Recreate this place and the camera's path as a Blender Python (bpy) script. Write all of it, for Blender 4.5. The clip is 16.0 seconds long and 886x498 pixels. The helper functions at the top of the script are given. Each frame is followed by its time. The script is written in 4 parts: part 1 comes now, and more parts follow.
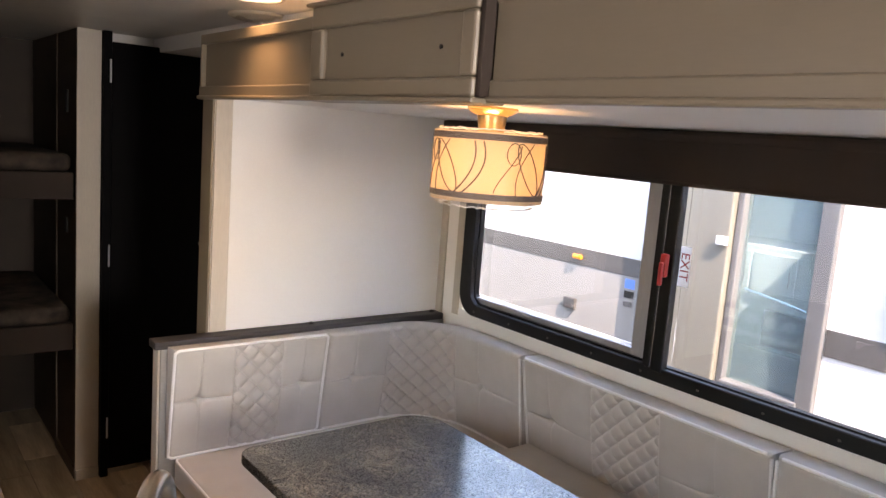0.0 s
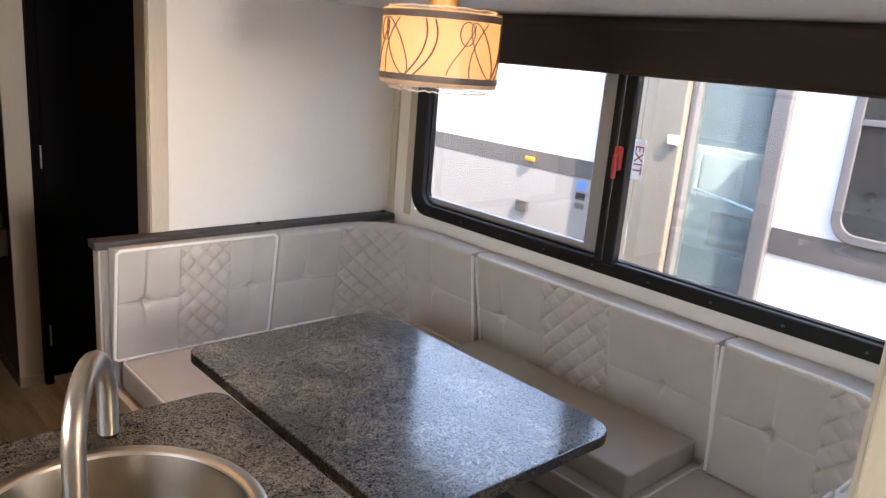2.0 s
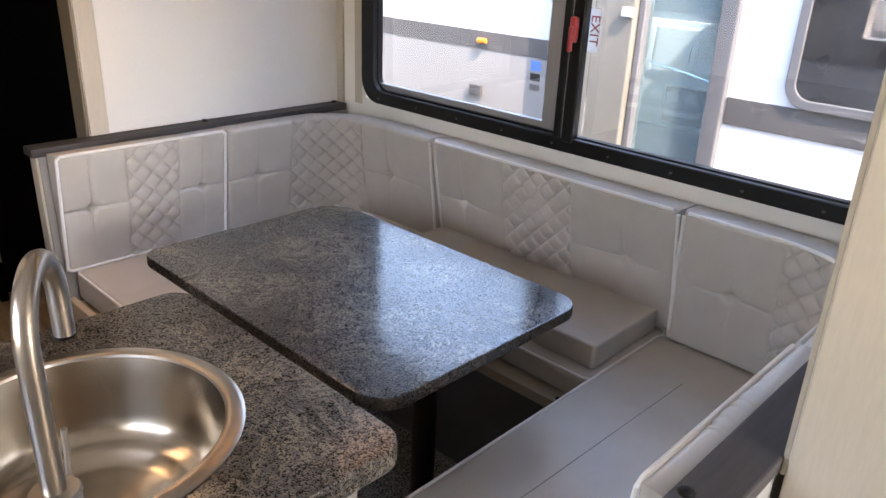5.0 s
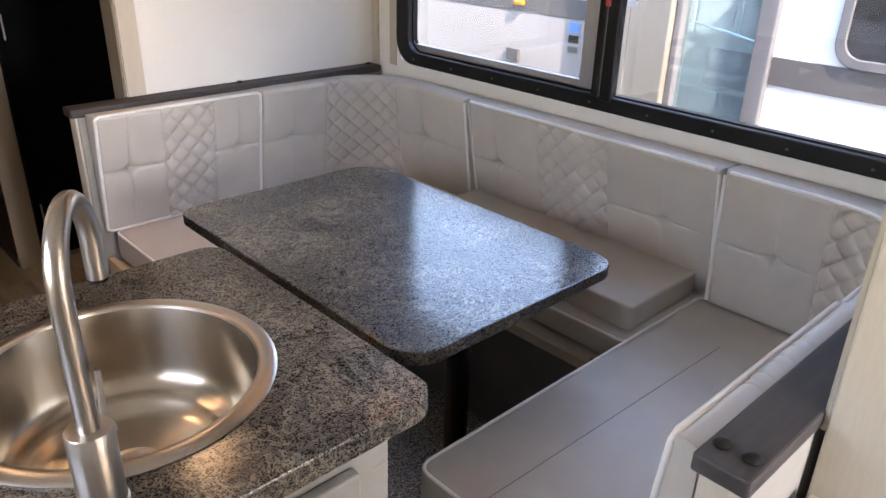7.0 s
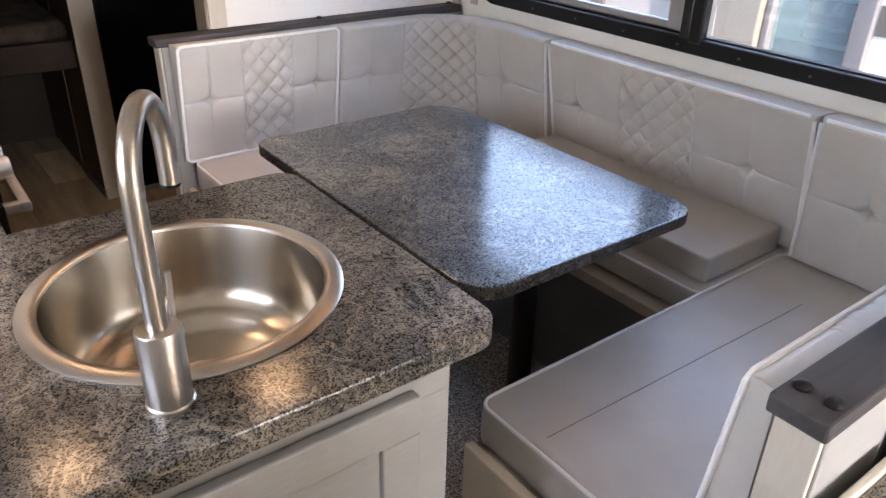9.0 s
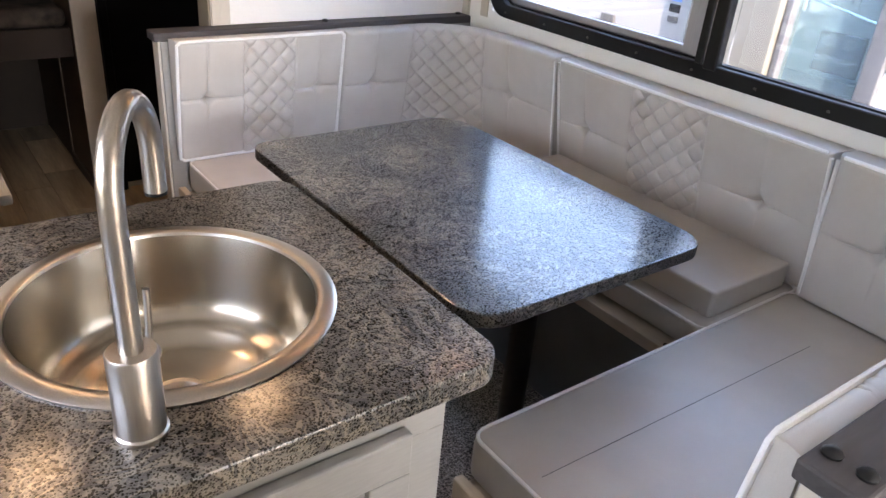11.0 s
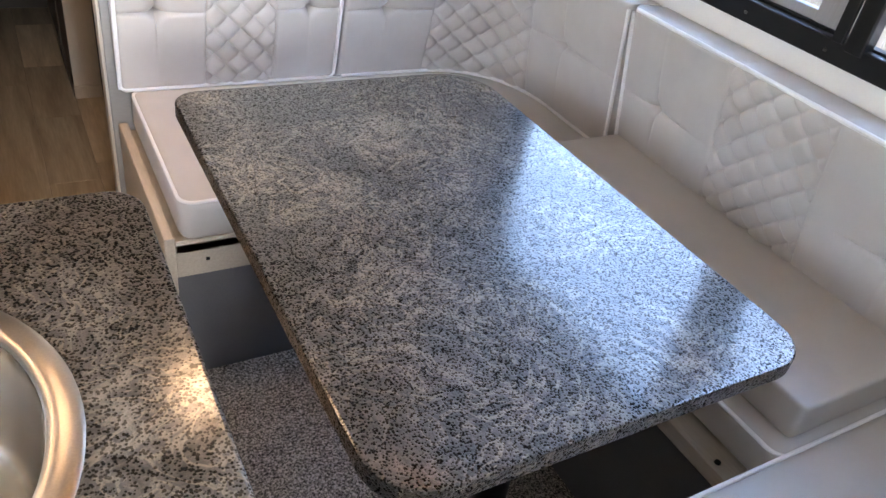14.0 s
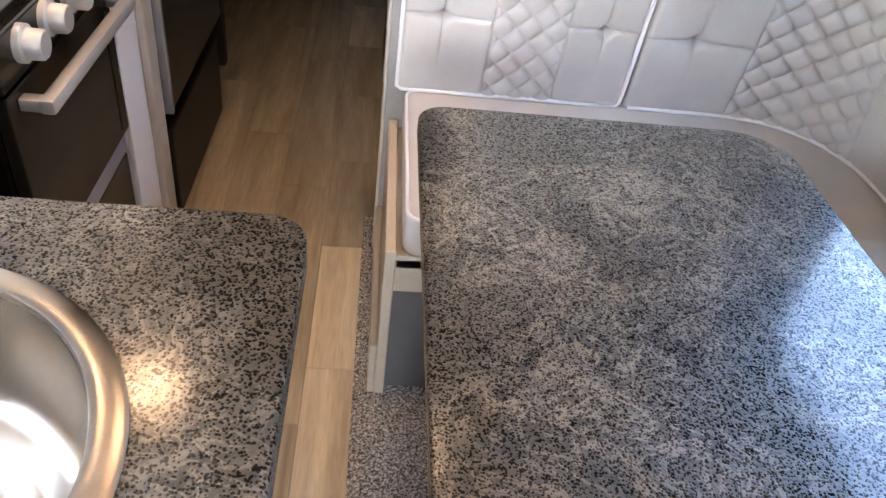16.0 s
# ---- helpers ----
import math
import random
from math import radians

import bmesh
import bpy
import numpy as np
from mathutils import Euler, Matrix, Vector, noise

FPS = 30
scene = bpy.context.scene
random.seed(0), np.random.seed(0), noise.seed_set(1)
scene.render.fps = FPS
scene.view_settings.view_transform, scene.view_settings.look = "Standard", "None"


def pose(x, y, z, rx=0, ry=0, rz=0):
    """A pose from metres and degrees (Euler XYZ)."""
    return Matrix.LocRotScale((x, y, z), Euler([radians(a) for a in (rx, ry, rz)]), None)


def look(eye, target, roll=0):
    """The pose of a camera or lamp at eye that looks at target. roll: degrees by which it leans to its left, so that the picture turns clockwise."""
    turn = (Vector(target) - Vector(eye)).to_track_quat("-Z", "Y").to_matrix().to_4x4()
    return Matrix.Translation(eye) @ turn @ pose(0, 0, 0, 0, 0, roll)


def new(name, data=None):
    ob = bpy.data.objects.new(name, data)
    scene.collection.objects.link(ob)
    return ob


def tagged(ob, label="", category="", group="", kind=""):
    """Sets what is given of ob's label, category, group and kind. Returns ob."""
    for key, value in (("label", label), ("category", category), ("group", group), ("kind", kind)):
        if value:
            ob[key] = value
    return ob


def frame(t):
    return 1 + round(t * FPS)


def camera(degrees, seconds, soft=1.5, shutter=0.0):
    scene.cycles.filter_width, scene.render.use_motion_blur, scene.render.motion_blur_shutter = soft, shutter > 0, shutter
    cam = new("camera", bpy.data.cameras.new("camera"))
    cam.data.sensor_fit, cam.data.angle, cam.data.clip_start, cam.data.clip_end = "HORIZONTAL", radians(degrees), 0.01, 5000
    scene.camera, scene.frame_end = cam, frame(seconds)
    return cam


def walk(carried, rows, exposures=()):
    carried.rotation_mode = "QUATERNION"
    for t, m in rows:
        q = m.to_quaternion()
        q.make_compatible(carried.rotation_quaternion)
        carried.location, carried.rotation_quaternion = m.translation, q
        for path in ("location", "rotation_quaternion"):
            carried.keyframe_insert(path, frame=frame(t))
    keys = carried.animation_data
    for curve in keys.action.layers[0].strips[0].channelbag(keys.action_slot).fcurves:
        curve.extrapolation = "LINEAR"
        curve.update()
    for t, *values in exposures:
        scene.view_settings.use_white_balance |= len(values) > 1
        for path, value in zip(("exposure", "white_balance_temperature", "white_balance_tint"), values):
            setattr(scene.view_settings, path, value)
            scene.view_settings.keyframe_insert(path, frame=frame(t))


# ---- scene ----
cam = camera(61.3, 16.0)
PATH = [
    (0, (0.075, 0.066, 1.678), (1.305, 1.616, 1.388), 4.4),
    (0.5, (0.081, 0.074, 1.665), (1.335, 1.595, 1.33), 5.0),
    (1, (0.086, 0.086, 1.655), (1.369, 1.569, 1.258), 5.5),
    (1.5, (0.09, 0.093, 1.638), (1.393, 1.541, 1.185), 5.3),
    (2, (0.101, 0.093, 1.619), (1.414, 1.513, 1.11), 4.8),
    (2.5, (0.111, 0.101, 1.608), (1.436, 1.485, 1.034), 4.3),
    (3, (0.11, 0.111, 1.6), (1.45, 1.452, 0.962), 3.6),
    (3.5, (0.116, 0.114, 1.59), (1.464, 1.422, 0.904), 2.8),
    (4, (0.116, 0.117, 1.587), (1.471, 1.395, 0.86), 2.3),
    (6.5, (0.121, 0.113, 1.562), (1.417, 1.4, 0.746), 1.9),
    (7, (0.125, 0.112, 1.549), (1.379, 1.424, 0.708), 1.6),
    (7.5, (0.132, 0.105, 1.537), (1.333, 1.441, 0.659), 0.8),
    (8, (0.128, 0.107, 1.523), (1.281, 1.465, 0.614), 1.2),
    (8.5, (0.126, 0.11, 1.511), (1.233, 1.49, 0.579), 1.6),
    (9, (0.13, 0.112, 1.498), (1.207, 1.505, 0.55), 1.6),
    (11.5, (0.188, 0.245, 1.476), (1.315, 1.616, 0.555), 6.4),
    (12, (0.244, 0.336, 1.462), (1.411, 1.644, 0.5), 7.3),
    (12.5, (0.308, 0.417, 1.455), (1.470, 1.701, 0.457), 8.3),
    (13, (0.416, 0.485, 1.443), (1.546, 1.769, 0.405), 8.6),
    (13.5, (0.524, 0.542, 1.433), (1.570, 1.860, 0.351), 10.1),
    (14, (0.629, 0.596, 1.422), (1.549, 1.949, 0.271), 10.2),
    (14.5, (0.718, 0.677, 1.427), (1.495, 2.096, 0.249), 10.8),
    (15, (0.749, 0.747, 1.419), (1.32, 2.247, 0.227), 10.3),
    (15.5, (0.769, 0.763, 1.408), (1.167, 2.304, 0.197), 10.3),
    (16, (0.792, 0.764, 1.399), (1.003, 2.319, 0.159), 8.4),
]
walk(cam, [(t, look(eye, target, roll)) for t, eye, target, roll in PATH],
     exposures=[(0, 3.91, 7900, 24), (3.5, 3.89, 7450, 22), (7.5, 4.02, 7200, 23), (9, 4.19, 7100, 23), (11.5, 4.34, 6950, 21), (13.5, 4.62, 6800, 19), (16, 4.84, 6700, 19)])


# ---- world, sun, large lights ----
world = bpy.data.worlds.new("sky")
scene.world = world
world.use_nodes = True
wn = world.node_tree
sky = wn.nodes.new("ShaderNodeTexSky")
sky.sky_type, sky.sun_disc = "NISHITA", False
SUN_EL, SUN_AZ = 50.0, 196.0
sky.sun_elevation, sky.sun_rotation = radians(SUN_EL), radians(SUN_AZ)
sky.air_density = 1.5
sky.ozone_density = 3.5
wn.nodes["Background"].inputs[1].default_value = 0.15
wn.links.new(sky.outputs[0], wn.nodes["Background"].inputs[0])


def lamp(name, kind, m, energy, colour, **more):
    data = bpy.data.lights.new(name, kind)
    data.energy, data.color = energy, colour
    for key, value in more.items():
        if key == "size":
            data.size = value
        elif key == "size_y":
            data.shape, data.size_y = "RECTANGLE", value
        elif key == "angle":
            data.angle = value
        elif key == "radius":
            data.shadow_soft_size = value
    if "downlight" in name:
        data.spread = radians(115)
    ob = new(name, data)
    ob.matrix_world = m
    return ob


sx, sy = math.sin(radians(SUN_AZ)), math.cos(radians(SUN_AZ))
ce, se = math.cos(radians(SUN_EL)), math.sin(radians(SUN_EL))
lamp("sun", "SUN", look((sx * ce * 20, sy * ce * 20, se * 20), (0, 0, 0)), 2.0, (1.0, 0.95, 0.88), angle=radians(0.5))
lamp("window_daylight_south", "AREA", look((0.55, -2.93, 1.48), (0.7, 2.0, 1.0)), 12.0, (0.86, 0.94, 1.0), size=1.0, size_y=0.8)
# made-up west fill, added to brighten the seats and window cushions
lamp("added_fill_west", "AREA", look((-0.57, 0.95, 1.45), (1.6, 1.1, 0.6)), 0.45, (0.93, 0.97, 1.0), size=0.8, size_y=0.5)
lamp("galley_downlight_lamp", "AREA", look((0.26, 2.08, 2.012), (0.26, 2.08, 0)), 0.08, (1.0, 0.64, 0.34), size=0.15)
lamp("aisle_downlight_lamp", "AREA", look((0.945, 2.09, 2.012), (0.945, 2.09, 0)), 0.11, (1.0, 0.64, 0.34), size=0.15)
# extra lamp behind the camera, added as fill with no known fitting there
lamp("added_downlight_lamp", "AREA", look((0.30, -1.60, 2.012), (0.30, -1.60, 0)), 0.3, (1.0, 0.85, 0.68), size=0.09)
lamp("dinette_bulb", "POINT", pose(1.215, 1.36, 1.62), 0.15, (1.0, 0.68, 0.38), radius=0.035)

# ---- materials ----


def material(name):
    m = bpy.data.materials.new(name)
    m.use_nodes = True
    return m, m.node_tree, m.node_tree.nodes["Principled BSDF"]


def node(tree, kind, **values):
    n = tree.nodes.new(kind)
    for key, value in values.items():
        n.inputs[key].default_value = value
    return n


def ramp(tree, source, stops):
    n = tree.nodes.new("ShaderNodeValToRGB")
    while len(n.color_ramp.elements) < len(stops):
        n.color_ramp.elements.new(0.5)
    for e, (at, c) in zip(n.color_ramp.elements, stops):
        e.position, e.color = at, (*c, 1) if len(c) == 3 else c
    tree.links.new(source, n.inputs[0])
    return n


def mapped(tree, scale):
    c = tree.nodes.new("ShaderNodeTexCoord")
    mp = tree.nodes.new("ShaderNodeMapping")
    mp.inputs["Scale"].default_value = scale
    tree.links.new(c.outputs["Object"], mp.inputs[0])
    return mp.outputs[0]


def surface(name, c1, c2, rough=0.5, metal=0.0, coarse=6.0, fine=180.0, bump=0.15, depth=0.001, stretch=(1, 1, 1), wear=0.08, coat=0.0, vary=0.0):
    """Two colours mixed by a coarse noise, a fine grain over them, fine relief and uneven gloss."""
    m, t, p = material(name)
    co = mapped(t, stretch)
    big = node(t, "ShaderNodeTexNoise", Scale=coarse, Detail=4.0)
    small = node(t, "ShaderNodeTexNoise", Scale=fine, Detail=2.0)
    for n in (big, small):
        t.links.new(co, n.inputs["Vector"])
    base = ramp(t, big.outputs[0], [(0.35, c1), (0.68, c2)])
    grain = ramp(t, small.outputs[0], [(0.3, (1 - wear,) * 3), (0.7, (1, 1, 1))])
    mix = t.nodes.new("ShaderNodeMix")
    mix.data_type, mix.blend_type = "RGBA", "MULTIPLY"
    mix.inputs[0].default_value = 1
    t.links.new(base.outputs[0], mix.inputs[6])
    t.links.new(grain.outputs[0], mix.inputs[7])
    out = mix.outputs[2]
    if vary:
        info = t.nodes.new("ShaderNodeObjectInfo")
        hsv = t.nodes.new("ShaderNodeHueSaturation")
        mr = node(t, "ShaderNodeMapRange")
        mr.inputs[3].default_value, mr.inputs[4].default_value = 1 - vary, 1 + vary
        t.links.new(info.outputs["Random"], mr.inputs[0])
        t.links.new(mr.outputs[0], hsv.inputs["Value"])
        t.links.new(out, hsv.inputs["Color"])
        out = hsv.outputs[0]
    t.links.new(out, p.inputs["Base Color"])
    rr = node(t, "ShaderNodeMapRange")
    rr.inputs[3].default_value, rr.inputs[4].default_value = rough - 0.06, rough + 0.06
    t.links.new(big.outputs[0], rr.inputs[0])
    t.links.new(rr.outputs[0], p.inputs["Roughness"])
    p.inputs["Metallic"].default_value = metal
    p.inputs["Coat Weight"].default_value = coat
    if bump:
        b = node(t, "ShaderNodeBump", Strength=bump, Distance=depth)
        t.links.new(small.outputs[0], b.inputs["Height"])
        t.links.new(b.outputs[0], p.inputs["Normal"])
    return m


def laminate(name):
    """Dark swirled stone pattern with a pitted, glossy face."""
    m, t, p = material(name)
    co = mapped(t, (1, 1, 1))
    warp = node(t, "ShaderNodeTexNoise", Scale=5.0, Detail=3.0)
    t.links.new(co, warp.inputs["Vector"])
    off = t.nodes.new("ShaderNodeVectorMath")
    off.operation = "MULTIPLY_ADD"
    off.inputs[1].default_value = (0.22, 0.22, 0.22)
    t.links.new(warp.outputs["Color"], off.inputs[0])
    t.links.new(co, off.inputs[2])
    swirl = node(t, "ShaderNodeTexNoise", Scale=24.0, Detail=10.0, Roughness=0.72, Distortion=1.5)
    t.links.new(off.outputs[0], swirl.inputs["Vector"])
    cloud = node(t, "ShaderNodeTexNoise", Scale=4.5, Detail=3.0)
    t.links.new(off.outputs[0], cloud.inputs["Vector"])
    add = t.nodes.new("ShaderNodeMath")
    add.operation = "MULTIPLY_ADD"
    add.inputs[1].default_value = 0.62
    half = t.nodes.new("ShaderNodeMath")
    half.operation = "MULTIPLY"
    half.inputs[1].default_value = 0.42
    t.links.new(cloud.outputs[0], half.inputs[0])
    t.links.new(swirl.outputs[0], add.inputs[0])
    t.links.new(half.outputs[0], add.inputs[2])
    base = ramp(t, add.outputs[0], [(0.40, (0.004, 0.0036, 0.0032)), (0.49, (0.013, 0.0115, 0.0098)), (0.56, (0.055, 0.047, 0.038)), (0.66, (0.22, 0.19, 0.15))])
    vein = node(t, "ShaderNodeTexNoise", Scale=7.0, Detail=5.0, Roughness=0.55, Distortion=1.6)
    t.links.new(off.outputs[0], vein.inputs["Vector"])
    many = t.nodes.new("ShaderNodeMath")
    many.operation = "MULTIPLY"
    many.inputs[1].default_value = 62.0
    t.links.new(vein.outputs[0], many.inputs[0])
    bands = t.nodes.new("ShaderNodeMath")
    bands.operation = "SINE"
    t.links.new(many.outputs[0], bands.inputs[0])
    line = ramp(t, bands.outputs[0], [(0.45, (0, 0, 0)), (0.95, (1, 1, 1))])
    patch = ramp(t, cloud.outputs[0], [(0.42, (0.04, 0.04, 0.04)), (0.60, (1.0, 1.0, 1.0))])
    fac = t.nodes.new("ShaderNodeMath")
    fac.operation = "MULTIPLY"
    t.links.new(line.outputs[0], fac.inputs[0])
    t.links.new(patch.outputs[0], fac.inputs[1])
    over = t.nodes.new("ShaderNodeMix")
    over.data_type = "RGBA"
    t.links.new(fac.outputs[0], over.inputs[0])
    t.links.new(base.outputs[0], over.inputs[6])
    over.inputs[7].default_value = (0.20, 0.168, 0.126, 1)
    # pits: dull specks between glossy plateaus, their shade also painted into the colour
    pit = node(t, "ShaderNodeTexVoronoi", Scale=310.0)
    t.links.new(co, pit.inputs["Vector"])
    patchy = node(t, "ShaderNodeTexNoise", Scale=170.0, Detail=3.0, Roughness=0.6)
    t.links.new(co, patchy.inputs["Vector"])
    lift = t.nodes.new("ShaderNodeMath")
    lift.operation = "MULTIPLY_ADD"
    lift.inputs[1].default_value = 1.1
    t.links.new(patchy.outputs[0], lift.inputs[0])
    t.links.new(pit.outputs["Distance"], lift.inputs[2])
    plateau = node(t, "ShaderNodeMapRange")
    plateau.inputs[1].default_value, plateau.inputs[2].default_value = 0.93, 1.01
    t.links.new(lift.outputs[0], plateau.inputs[0])
    pit_shade = ramp(t, plateau.outputs[0], [(0.0, (0.16, 0.16, 0.165)), (1.0, (1.0, 1.0, 1.0))])
    gain = t.nodes.new("ShaderNodeMix")
    gain.data_type, gain.blend_type = "RGBA", "MULTIPLY"
    gain.inputs[0].default_value = 0.72
    t.links.new(over.outputs[2], gain.inputs[6])
    t.links.new(pit_shade.outputs[0], gain.inputs[7])
    t.links.new(gain.outputs[2], p.inputs["Base Color"])
    p.inputs["IOR"].default_value = 1.7
    for socket, low, high in (("Specular IOR Level", 0.0, 0.48), ("Roughness", 0.5, 0.34)):
        sp = node(t, "ShaderNodeMapRange")
        sp.inputs[3].default_value, sp.inputs[4].default_value = low, high
        t.links.new(plateau.outputs[0], sp.inputs[0])
        t.links.new(sp.outputs[0], p.inputs[socket])
    cw = node(t, "ShaderNodeMapRange")
    cw.inputs[3].default_value, cw.inputs[4].default_value = 0.30, 0.66
    t.links.new(plateau.outputs[0], cw.inputs[0])
    t.links.new(cw.outputs[0], p.inputs["Coat Weight"])
    p.inputs["Coat Roughness"].default_value = 0.15
    p.inputs["Coat IOR"].default_value = 1.75
    b = node(t, "ShaderNodeBump", Strength=0.75, Distance=0.0011)
    t.links.new(lift.outputs[0], b.inputs["Height"])
    t.links.new(b.outputs[0], p.inputs["Normal"])
    return m


def wood(name, dark, mid, pale, along, rough=0.42, vary=0.16, bump=0.1):
    m, t, p = material(name)
    info = t.nodes.new("ShaderNodeObjectInfo")
    c = t.nodes.new("ShaderNodeTexCoord")
    shift = t.nodes.new("ShaderNodeVectorMath")
    shift.operation = "MULTIPLY_ADD"
    shift.inputs[1].default_value = (7.3, 3.1, 5.7)
    t.links.new(info.outputs["Random"], shift.inputs[0])
    t.links.new(c.outputs["Object"], shift.inputs[2])
    mp = t.nodes.new("ShaderNodeMapping")
    mp.inputs["Scale"].default_value = tuple(0.09 if n == along else 1.0 for n in range(3))
    t.links.new(shift.outputs[0], mp.inputs[0])
    big = node(t, "ShaderNodeTexNoise", Scale=16.0, Detail=5.0, Roughness=0.6, Distortion=0.5)
    fine = node(t, "ShaderNodeTexNoise", Scale=160.0, Detail=3.0)
    for n in (big, fine):
        t.links.new(mp.outputs[0], n.inputs["Vector"])
    base = ramp(t, big.outputs[0], [(0.3, dark), (0.5, mid), (0.72, pale)])
    grain = ramp(t, fine.outputs[0], [(0.3, (0.82,) * 3), (0.7, (1.0,) * 3)])
    mix = t.nodes.new("ShaderNodeMix")
    mix.data_type, mix.blend_type = "RGBA", "MULTIPLY"
    mix.inputs[0].default_value = 1
    t.links.new(base.outputs[0], mix.inputs[6])
    t.links.new(grain.outputs[0], mix.inputs[7])
    hsv = t.nodes.new("ShaderNodeHueSaturation")
    mr = node(t, "ShaderNodeMapRange")
    mr.inputs[3].default_value, mr.inputs[4].default_value = 1 - vary, 1 + vary
    t.links.new(info.outputs["Random"], mr.inputs[0])
    t.links.new(mr.outputs[0], hsv.inputs["Value"])
    t.links.new(mix.outputs[2], hsv.inputs["Color"])
    t.links.new(hsv.outputs[0], p.inputs["Base Color"])
    p.inputs["Roughness"].default_value = rough
    b = node(t, "ShaderNodeBump", Strength=bump, Distance=0.001)
    t.links.new(fine.outputs[0], b.inputs["Height"])
    t.links.new(b.outputs[0], p.inputs["Normal"])
    return m


def carpet_pile(name):
    m, t, p = material(name)
    co = mapped(t, (1, 1, 1))
    v = node(t, "ShaderNodeTexNoise", Scale=210.0, Detail=2.0, Distortion=0.6)
    t.links.new(co, v.inputs["Vector"])
    base = ramp(t, v.outputs[0], [(0.36, (0.06, 0.054, 0.048)), (0.47, (0.25, 0.225, 0.20)), (0.55, (0.45, 0.41, 0.365)), (0.66, (0.72, 0.67, 0.60))])
    t.links.new(base.outputs[0], p.inputs["Base Color"])
    p.inputs["Roughness"].default_value = 0.95
    p.inputs["Specular IOR Level"].default_value = 0.1
    b = node(t, "ShaderNodeBump", Strength=1.0, Distance=0.006)
    t.links.new(v.outputs[0], b.inputs["Height"])
    t.links.new(b.outputs[0], p.inputs["Normal"])
    return m


def glass(name, tint):
    m, t, p = material(name)
    p.inputs["Base Color"].default_value = (*tint, 1)
    p.inputs["Transmission Weight"].default_value = 1.0
    p.inputs["Roughness"].default_value = 0.0
    p.inputs["IOR"].default_value = 1.45
    return m


def shade_cloth(name, tint):
    m, t, p = material(name)
    co = mapped(t, (1, 1, 1))
    weave = node(t, "ShaderNodeTexNoise", Scale=300.0, Detail=2.0)
    t.links.new(co, weave.inputs["Vector"])
    c = ramp(t, weave.outputs[0], [(0.3, tuple(0.88 * v for v in tint)), (0.7, tint)])
    t.links.new(c.outputs[0], p.inputs["Base Color"])
    p.inputs["Roughness"].default_value = 0.8
    tr = t.nodes.new("ShaderNodeBsdfTranslucent")
    t.links.new(c.outputs[0], tr.inputs[0])
    mix = t.nodes.new("ShaderNodeMixShader")
    mix.inputs[0].default_value = 0.6
    t.links.new(p.outputs[0], mix.inputs[1])
    t.links.new(tr.outputs[0], mix.inputs[2])
    t.links.new(mix.outputs[0], t.nodes["Material Output"].inputs[0])
    return m


def glow(name, colour, strength):
    m, t, p = material(name)
    p.inputs["Base Color"].default_value = (0.8, 0.8, 0.78, 1)
    p.inputs["Emission Color"].default_value = (*colour, 1)
    p.inputs["Emission Strength"].default_value = strength
    return m


def clear_film(name):
    """Thin crinkled wrap: mostly clear, with a gloss."""
    m, t, p = material(name)
    co = mapped(t, (1, 1, 0.25))
    w = node(t, "ShaderNodeTexNoise", Scale=60.0, Detail=3.0)
    t.links.new(co, w.inputs["Vector"])
    b = node(t, "ShaderNodeBump", Strength=0.5, Distance=0.002)
    t.links.new(w.outputs[0], b.inputs["Height"])
    t.links.new(b.outputs[0], p.inputs["Normal"])
    p.inputs["Base Color"].default_value = (0.9, 0.88, 0.85, 1)
    p.inputs["Roughness"].default_value = 0.15
    clear = t.nodes.new("ShaderNodeBsdfTransparent")
    mix = t.nodes.new("ShaderNodeMixShader")
    mix.inputs[0].default_value = 0.14
    t.links.new(clear.outputs[0], mix.inputs[1])
    t.links.new(p.outputs[0], mix.inputs[2])
    t.links.new(mix.outputs[0], t.nodes["Material Output"].inputs[0])
    return m


def spun(m, amount):
    """Steel brushed round its upright axis: highlights drawn out up and down the wall."""
    t = m.node_tree
    p = t.nodes["Principled BSDF"]
    tangent = t.nodes.new("ShaderNodeTangent")
    tangent.direction_type, tangent.axis = "RADIAL", "Z"
    t.links.new(tangent.outputs[0], p.inputs["Tangent"])
    p.inputs["Anisotropic"].default_value = amount
    p.inputs["Anisotropic Rotation"].default_value = 0.25


STONE = laminate("stone_laminate")
VINYL = surface("grey_vinyl", (0.48, 0.447, 0.408), (0.53, 0.496, 0.455), rough=0.40, coarse=9, fine=700, bump=0.22, depth=0.0006, wear=0.06)
VINYL.node_tree.nodes["Principled BSDF"].inputs["IOR"].default_value = 1.65
PIPING = surface("white_piping", (0.80, 0.785, 0.76), (0.85, 0.835, 0.81), rough=0.45, fine=400)
# far darker than the vinyl: shade of the tuft pinches put into colour
PINCH_SHADE = surface("tuft_pinch_shade", (0.10, 0.095, 0.09), (0.14, 0.133, 0.125), rough=0.8, fine=500)
WALLBOARD = surface("white_wallboard", (0.79, 0.765, 0.725), (0.83, 0.805, 0.765), rough=0.6, coarse=2.5, fine=260, bump=0.12, depth=0.0005, wear=0.03)
CEILING = surface("ceiling_board", (0.72, 0.70, 0.66), (0.78, 0.76, 0.72), rough=0.42, coarse=5, fine=120, bump=0.35, depth=0.0012, wear=0.05)
TRIM = surface("cream_trim", (0.49, 0.44, 0.365), (0.55, 0.495, 0.415), rough=0.45, coarse=4, fine=200, bump=0.1, stretch=(1, 1, 0.15), wear=0.07)
CABINET = surface("greige_cabinet_film", (0.19, 0.155, 0.112), (0.22, 0.182, 0.134), rough=0.38, coarse=5, fine=240, bump=0.04, stretch=(1, 0.12, 1), wear=0.03)
